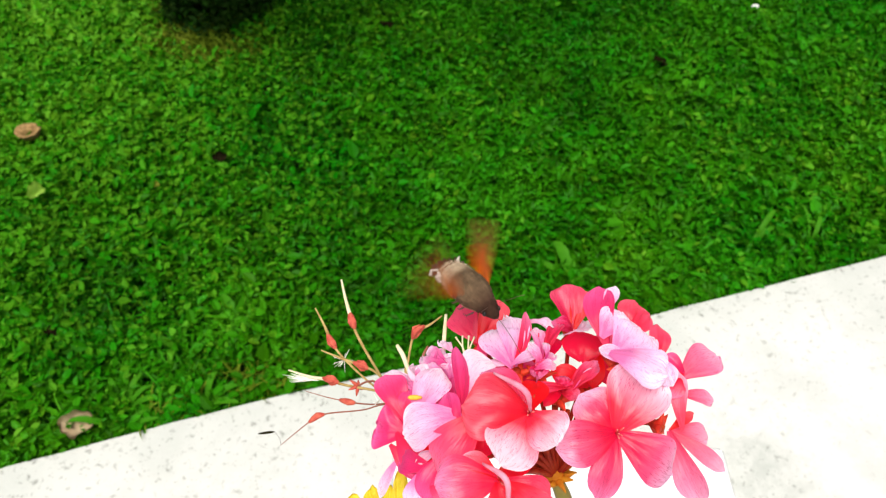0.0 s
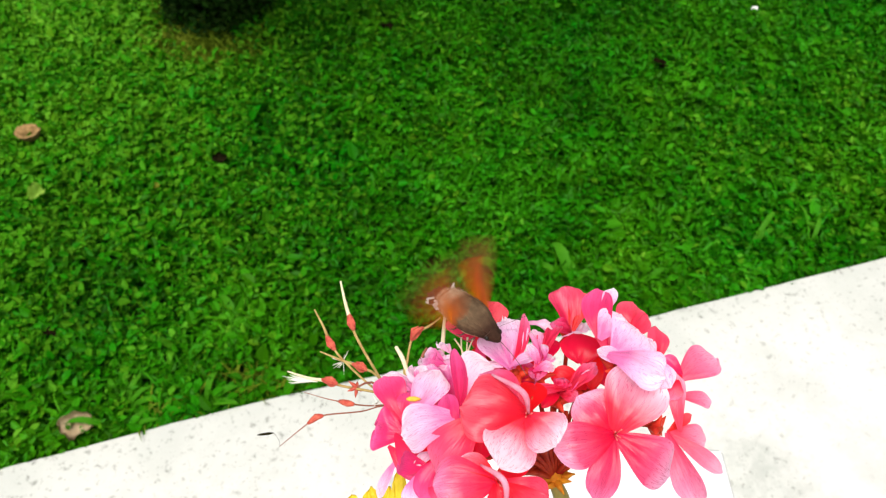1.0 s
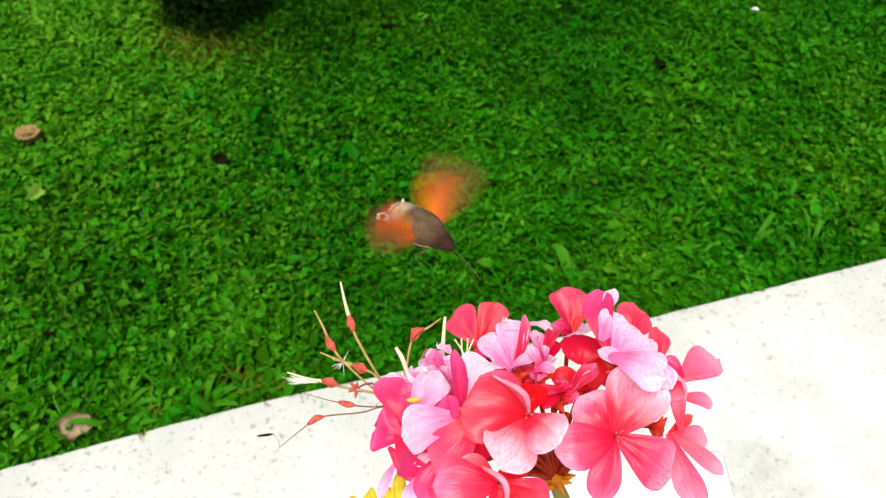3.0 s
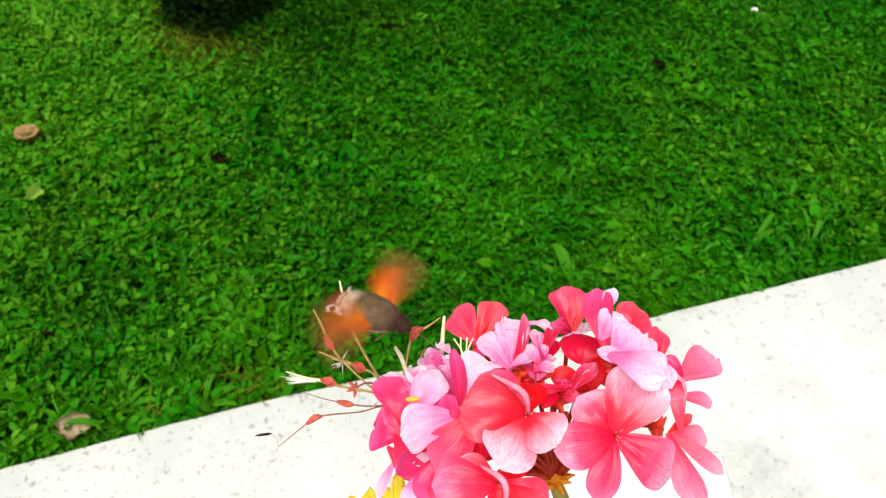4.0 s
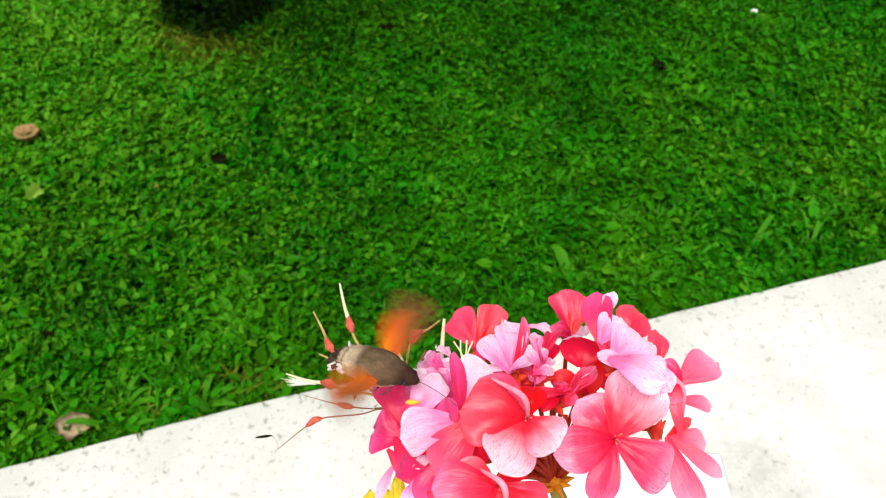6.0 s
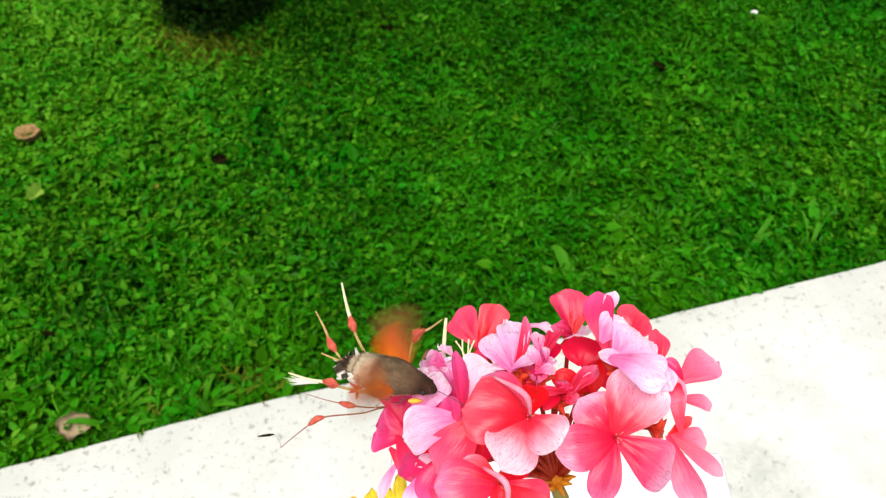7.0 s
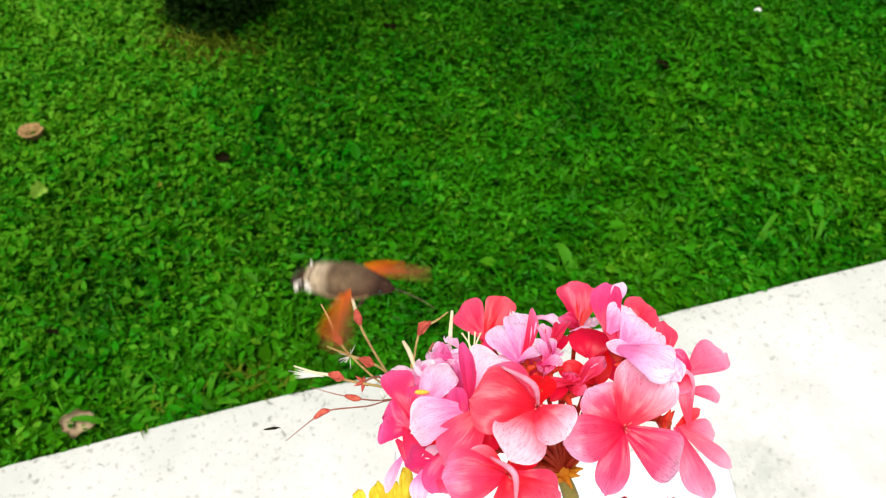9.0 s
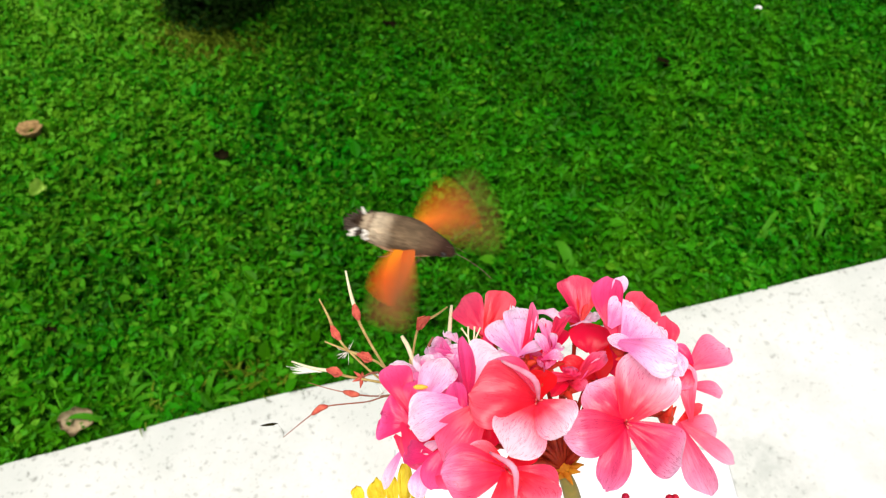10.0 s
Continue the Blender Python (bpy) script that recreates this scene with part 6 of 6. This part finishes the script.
STROKE_LEFT = [
    (0, -0.68, 0.38, 0.62, -40, 24), (0.1, 0.15, 0.99, 0.06, 25, 44), (0.2, 0.47, 0.69, 0.55, 25, 44), (0.3, 0.25, 0.96, 0.14, -10, 16),
    (0.4, 0.25, 0.94, 0.21, 25, 44), (0.5, -0.21, 0.10, 0.97, -10, 30), (0.6, -0.47, 0.21, 0.86, 5, 44), (0.7, -0.23, 0.70, 0.67, 10, 44),
    (0.8, -0.45, 0.59, 0.67, 5, 44), (0.9, -0.48, 0.70, 0.53, 0, 44), (1, -0.20, 0.09, 0.98, -10, 30), (1.1, -0.10, 0.03, 0.99, 25, 44),
    (1.2, -0.03, 0.23, 0.97, 20, 44), (1.3, 0.51, 0.56, 0.65, 25, 44), (1.4, 0.58, 0.49, 0.65, 25, 44), (1.5, -0.31, 0.81, 0.50, 15, 45),
    (1.6, -0.22, 0.66, 0.72, 20, 44), (1.7, -0.24, 0.73, 0.65, 20, 44), (1.8, 0.15, 0.65, 0.74, 30, 44), (1.9, -0.08, 0.81, 0.59, 30, 44),
    (2, -0.12, 0.85, 0.51, 30, 76), (2.1, -0.21, 0.81, 0.55, 25, 44), (2.2, 0.42, 0.36, 0.84, 45, 44), (2.3, -0.40, 0.77, 0.49, 20, 44),
    (2.4, -0.08, 0.85, 0.51, 35, 44), (2.5, -0.53, 0.61, 0.59, 10, 44), (2.6, -0.28, 0.96, 0.06, 25, 44), (2.7, 0.40, 0.87, -0.30, -5, 16),
    (2.8, -0.31, 0.81, 0.50, 15, 44), (2.9, -0.22, 0.66, 0.72, 20, 44), (3, -0.24, 0.73, 0.65, 20, 44), (3.1, 0.15, 0.65, 0.74, 30, 44),
    (3.2, -0.08, 0.81, 0.59, 30, 44), (3.3, -0.12, 0.85, 0.51, 30, 44), (3.4, -0.21, 0.81, 0.55, 25, 44), (3.5, 0.42, 0.36, 0.84, 45, 44),
    (3.6, -0.40, 0.77, 0.49, 20, 44), (3.7, -0.08, 0.85, 0.51, 35, 44), (3.8, 0.19, 0.22, 0.96, 35, 44), (3.9, -0.52, 0.62, 0.58, 0, 44),
    (4, -0.29, 0.91, 0.29, 10, 50), (4.1, -0.04, 0.95, 0.32, 10, 44), (4.2, 0.35, -0.06, 0.93, 25, 44), (4.3, 0.03, 0.99, 0.13, 10, 44),
    (4.4, -0.33, 0.36, 0.87, -35, 16), (4.5, 0.57, 0.82, 0.01, -14, 16), (4.6, -0.05, 0.91, 0.42, 5, 44), (4.7, 0.31, 0.71, 0.63, 10, 44),
    (4.8, -0.27, 0.67, 0.70, 0, 44), (4.9, -0.19, 0.91, 0.37, 0, 44), (5, -0.42, 0.74, 0.52, -5, 48), (5.1, 0.11, 0.93, 0.35, 15, 44),
    (5.2, 0.58, 0.62, 0.53, -20, 16), (5.3, -0.72, 0.46, 0.52, -50, 16), (5.4, -0.48, 0.68, 0.55, -5, 44), (5.5, -0.51, 0.44, 0.74, -5, 44),
    (5.6, 0.08, 0.38, 0.92, 15, 44), (5.7, 0.18, 0.48, 0.86, 20, 44), (5.8, -0.33, 0.36, 0.87, -35, 16), (5.9, 0.57, 0.82, 0.01, -25, 16),
    (6, -0.05, 0.91, 0.42, 5, 44), (6.1, 0.31, 0.71, 0.63, 10, 44), (6.2, -0.27, 0.67, 0.70, 0, 44), (6.3, -0.19, 0.91, 0.37, 0, 44),
    (6.4, -0.42, 0.74, 0.52, -5, 44), (6.5, 0.11, 0.93, 0.35, 15, 44), (6.6, 0.58, 0.62, 0.53, -20, 16), (6.7, -0.72, 0.46, 0.52, -50, 16),
    (6.8, -0.08, 0.95, 0.29, 0, 44), (6.9, -0.67, 0.50, 0.55, -20, 44), (7, -0.57, 0.75, 0.34, -15, 46), (7.1, -0.72, 0.57, 0.41, -20, 44),
    (7.2, -0.76, 0.53, 0.38, 25, 44), (7.3, -0.75, 0.56, 0.36, 25, 44), (7.4, -0.09, 0.97, 0.24, 5, 44), (7.5, -0.62, 0.74, 0.26, -20, 50),
    (7.6, -0.42, 0.85, 0.32, -10, 44), (7.7, -0.47, 0.78, 0.42, -10, 44), (7.8, -0.63, 0.68, 0.37, -15, 44), (7.9, -0.16, 0.96, 0.23, 5, 44),
    (8, -0.08, 0.05, 1.00, 15, 50), (8.1, -0.56, 0.60, 0.57, -5, 44), (8.2, 0.02, 0.99, 0.11, 30, 44), (8.3, -0.55, 0.53, 0.64, 0, 44),
    (8.4, 0.05, 0.01, 1.00, 25, 44), (8.5, -0.10, 0.91, 0.40, 30, 80), (8.6, -0.06, 0.80, 0.59, 30, 44), (8.7, -0.52, 0.48, 0.70, 0, 44),
    (8.8, 0.12, 0.99, -0.04, 35, 44), (8.9, -0.21, 0.98, 0.04, 10, 44), (9, 0.62, 0.68, -0.39, 6, 14), (9.1, -0.45, 0.63, 0.63, -50, 16),
    (9.2, -0.75, 0.63, 0.21, 20, 44), (9.3, 0.48, 0.87, 0.08, 25, 44), (9.4, 0.62, 0.65, 0.43, -25, 16), (9.5, 0.43, 0.80, 0.41, -22, 16),
    (9.6, -0.50, 0.84, 0.19, -15, 44), (9.7, -0.50, 0.86, 0.10, 25, 44), (9.8, 0.01, 1.00, -0.03, 5, 44), (9.9, 0.80, 0.58, -0.13, 0, 16),
    (10, 0.88, 0.27, 0.38, 10, 48),
]
STROKE_RIGHT = [
    (0, -0.02, -0.55, 0.83, -30, 58), (0.1, 0.38, -0.87, 0.32, 25, 44), (0.2, 0.63, -0.73, 0.27, 5, 44), (0.3, 0.38, -0.86, 0.34, -5, 16),
    (0.4, 0.47, -0.83, 0.30, 20, 44), (0.5, -0.09, -0.35, 0.93, -50, 58), (0.6, -0.26, -0.29, 0.92, -55, 44), (0.7, 0.15, -0.89, 0.44, 35, 44),
    (0.8, 0.10, -0.84, 0.54, 45, 44), (0.9, 0.17, -0.79, 0.59, 45, 44), (1, -0.17, -0.26, 0.95, -40, 58), (1.1, -0.15, -0.25, 0.96, -50, 44),
    (1.2, -0.10, -0.43, 0.90, -55, 44), (1.3, 0.51, -0.75, 0.42, 20, 44), (1.4, 0.54, -0.74, 0.40, 25, 44), (1.5, 0.18, -0.92, 0.36, 40, 34),
    (1.6, 0.05, -0.95, 0.30, 45, 44), (1.7, 0.27, -0.84, 0.46, 50, 44), (1.8, 0.24, -0.91, 0.33, 45, 44), (1.9, 0.31, -0.92, 0.25, 45, 44),
    (2, 0.28, -0.95, 0.12, -5, 80), (2.1, 0.40, -0.85, 0.35, 55, 44), (2.2, 0.51, -0.77, 0.39, 55, 44), (2.3, 0.19, -0.71, 0.67, -55, 44),
    (2.4, 0.44, -0.88, 0.19, 45, 44), (2.5, 0.13, -0.85, 0.50, 25, 56), (2.6, 0.36, -0.93, 0.12, 30, 44), (2.7, 0.36, -0.91, -0.23, -25, 16),
    (2.8, 0.18, -0.92, 0.36, 40, 44), (2.9, 0.05, -0.95, 0.30, 45, 44), (3, 0.27, -0.84, 0.46, 50, 44), (3.1, 0.24, -0.91, 0.33, 45, 44),
    (3.2, 0.31, -0.92, 0.25, 45, 44), (3.3, 0.27, -0.90, 0.34, 55, 44), (3.4, 0.40, -0.85, 0.35, 55, 44), (3.5, 0.51, -0.77, 0.39, 55, 44),
    (3.6, 0.19, -0.71, 0.67, -55, 44), (3.7, 0.44, -0.88, 0.19, 45, 44), (3.8, 0.48, -0.77, 0.43, 35, 44), (3.9, -0.08, -0.65, 0.76, -65, 44),
    (4, 0.14, -0.91, 0.36, 45, 64), (4.1, 0.32, -0.85, 0.41, 25, 44), (4.2, -0.02, -0.50, 0.87, -40, 44), (4.3, 0.22, -0.92, 0.31, 10, 44),
    (4.4, -0.35, -0.32, 0.88, -50, 44), (4.5, 0.42, -0.90, 0.13, -44, 14), (4.6, 0.28, -0.89, 0.37, 20, 44), (4.7, 0.33, -0.85, 0.41, 15, 44),
    (4.8, 0.09, -0.79, 0.61, 45, 44), (4.9, 0.41, -0.81, 0.43, 10, 44), (5, 0.24, -0.82, 0.53, 35, 64), (5.1, 0.36, -0.79, 0.49, 25, 44),
    (5.2, 0.54, -0.72, 0.44, -20, 44), (5.3, -0.32, -0.62, 0.72, 55, 44), (5.4, 0.04, -0.82, 0.57, 45, 44), (5.5, 0.25, -0.75, 0.61, 35, 64),
    (5.6, 0.40, -0.77, 0.50, 25, 44), (5.7, 0.41, -0.74, 0.53, 40, 44), (5.8, -0.35, -0.32, 0.88, -50, 44), (5.9, 0.42, -0.90, 0.13, -55, 16),
    (6, 0.28, -0.89, 0.37, 20, 44), (6.1, 0.33, -0.85, 0.41, 15, 44), (6.2, 0.09, -0.79, 0.61, 45, 44), (6.3, 0.41, -0.81, 0.43, 10, 44),
    (6.4, 0.09, -0.79, 0.60, 50, 44), (6.5, 0.36, -0.79, 0.49, 25, 44), (6.6, 0.54, -0.72, 0.44, -20, 44), (6.7, -0.32, -0.62, 0.72, 55, 44),
    (6.8, 0.50, -0.78, 0.37, 0, 44), (6.9, -0.12, -0.65, 0.75, 60, 44), (7, 0.17, -0.80, 0.58, 40, 64), (7.1, 0.01, -0.82, 0.58, 45, 44),
    (7.2, -0.15, -0.66, 0.74, 60, 44), (7.3, 0.07, -0.74, 0.67, 50, 44), (7.4, 0.48, -0.80, 0.36, 0, 44), (7.5, 0.46, -0.80, 0.37, -90, 34),
    (7.6, 0.49, -0.81, 0.32, 0, 44), (7.7, 0.29, -0.79, 0.54, 30, 44), (7.8, 0.32, -0.79, 0.51, 25, 44), (7.9, 0.52, -0.79, 0.33, 0, 44),
    (8, 0.33, -0.88, 0.35, -90, 40), (8.1, 0.37, -0.85, 0.38, 30, 44), (8.2, 0.48, -0.87, 0.06, 15, 44), (8.3, 0.40, -0.88, 0.24, 50, 44),
    (8.4, 0.34, -0.71, 0.61, -50, 44), (8.5, 0.54, -0.84, 0.03, -60, 76), (8.6, 0.53, -0.82, 0.23, 50, 44), (8.7, 0.25, -0.91, 0.32, 55, 44),
    (8.8, 0.22, -0.89, 0.39, 50, 44), (8.9, 0.01, -0.98, 0.19, 30, 44), (9, 0.34, -0.94, -0.04, -36, 22), (9.1, -0.30, -0.78, 0.55, 25, 44),
    (9.2, -0.09, -0.79, 0.61, 55, 44), (9.3, 0.13, -0.99, 0.04, 10, 44), (9.4, 0.72, -0.62, -0.30, 55, 16), (9.5, 0.50, -0.80, -0.34, -60, 18),
    (9.6, -0.49, -0.81, -0.32, 20, 44), (9.7, -0.85, -0.23, 0.47, 45, 44), (9.8, -0.10, -0.95, 0.29, 25, 44), (9.9, 0.13, -0.98, -0.16, -40, 44),
    (10, 0.04, -0.71, -0.70, -15, 24),
]

# ---- flight: the body's way, and the strokes of the wings in the body's space ----
def stroke_pose(way, sign, twist):
    """Turns a wing so that its span points along way."""
    m = Vector((0, sign, 0)).rotation_difference(Vector(way)).to_matrix().to_4x4() @ Matrix.Rotation(radians(twist), 4, "Y")
    m.translation = Vector((0.0065, sign * 0.0058, 0.0005))
    return m


STROKE_AXIS = Vector((0.05, -0.60, 0.80))


def beaten(row, sign, degrees):
    """A wing at its listed direction, turned on by some degrees in its stroke plane, which leans the same way however the body turns."""
    body_pose = pose(*min(FLIGHT, key=lambda f: abs(f[0] - row[0]))[1:])
    axis = body_pose.to_3x3().inverted() @ STROKE_AXIS
    m = stroke_pose(Vector(row[1:4]).normalized(), sign, row[4])
    turned = Matrix.Rotation(radians(degrees), 4, axis) @ m
    turned.translation = m.translation
    return turned


def turn_between(a, c):
    return math.degrees(a.to_quaternion().rotation_difference(c.to_quaternion()).angle)


def stroke_rows(table, sign):
    """Rows about each listed time: each wing beats through its listed direction, as wide as its next listed direction allows."""
    reach = [(-1.0, -0.8, -0.6, -0.4, -0.2, 0.2, 0.4, 0.6, 0.8, 1.0)] * len(table)
    full = [r[5] for r in table]
    best, ways = [0.0] * 10, []
    for i in range(len(table) - 1):
        leave = [beaten(table[i], sign, full[i] * k) for k in reach[i]]
        come = [beaten(table[i + 1], sign, -full[i + 1] * k) for k in reach[i + 1]]
        cost, way = [], []
        for c, k in zip(come, reach[i + 1]):
            options = [best[n] + 4.0 * (1 - abs(k)) + (0.0 if turn_between(a, c) < 82 else 50.0 + turn_between(a, c)) for n, a in enumerate(leave)]
            n = options.index(min(options))
            cost.append(options[n])
            way.append(n)
        best = cost
        ways.append(way)
    n = best.index(min(best))
    picked = [n]
    for way in reversed(ways):
        n = way[n]
        picked.append(n)
    beats = [f * reach[0][n] for f, n in zip(full, reversed(picked))]
    rows = []
    for i, r in enumerate(table):
        here, before, then = (beaten(r, sign, a) for a in (0, -beats[i], beats[i]))
        if i and turn_between(beaten(table[i - 1], sign, beats[i - 1]), before) > 82:
            before = beaten(table[i - 1], sign, 0).to_quaternion().slerp(here.to_quaternion(), 0.66).to_matrix().to_4x4()
            before.translation = here.translation
        if i + 1 < len(table) and turn_between(then, beaten(table[i + 1], sign, -beats[i + 1])) > 82:
            then = here.to_quaternion().slerp(beaten(table[i + 1], sign, 0).to_quaternion(), 0.34).to_matrix().to_4x4()
            then.translation = here.translation
        for k, m in ((-1, before), (0, here), (1, then)):
            if 0 <= r[0] + k / FPS <= 10.0:
                rows.append((r[0] + k / FPS, m))
    return rows


def motions():
    walk(moth, [(t, pose(*p)) for t, *p in FLIGHT])
    for fore, hind, sign in wings:
        rows = stroke_rows(STROKE_LEFT if sign > 0 else STROKE_RIGHT, sign)
        walk(fore, rows)
        walk(hind, rows)


motions()
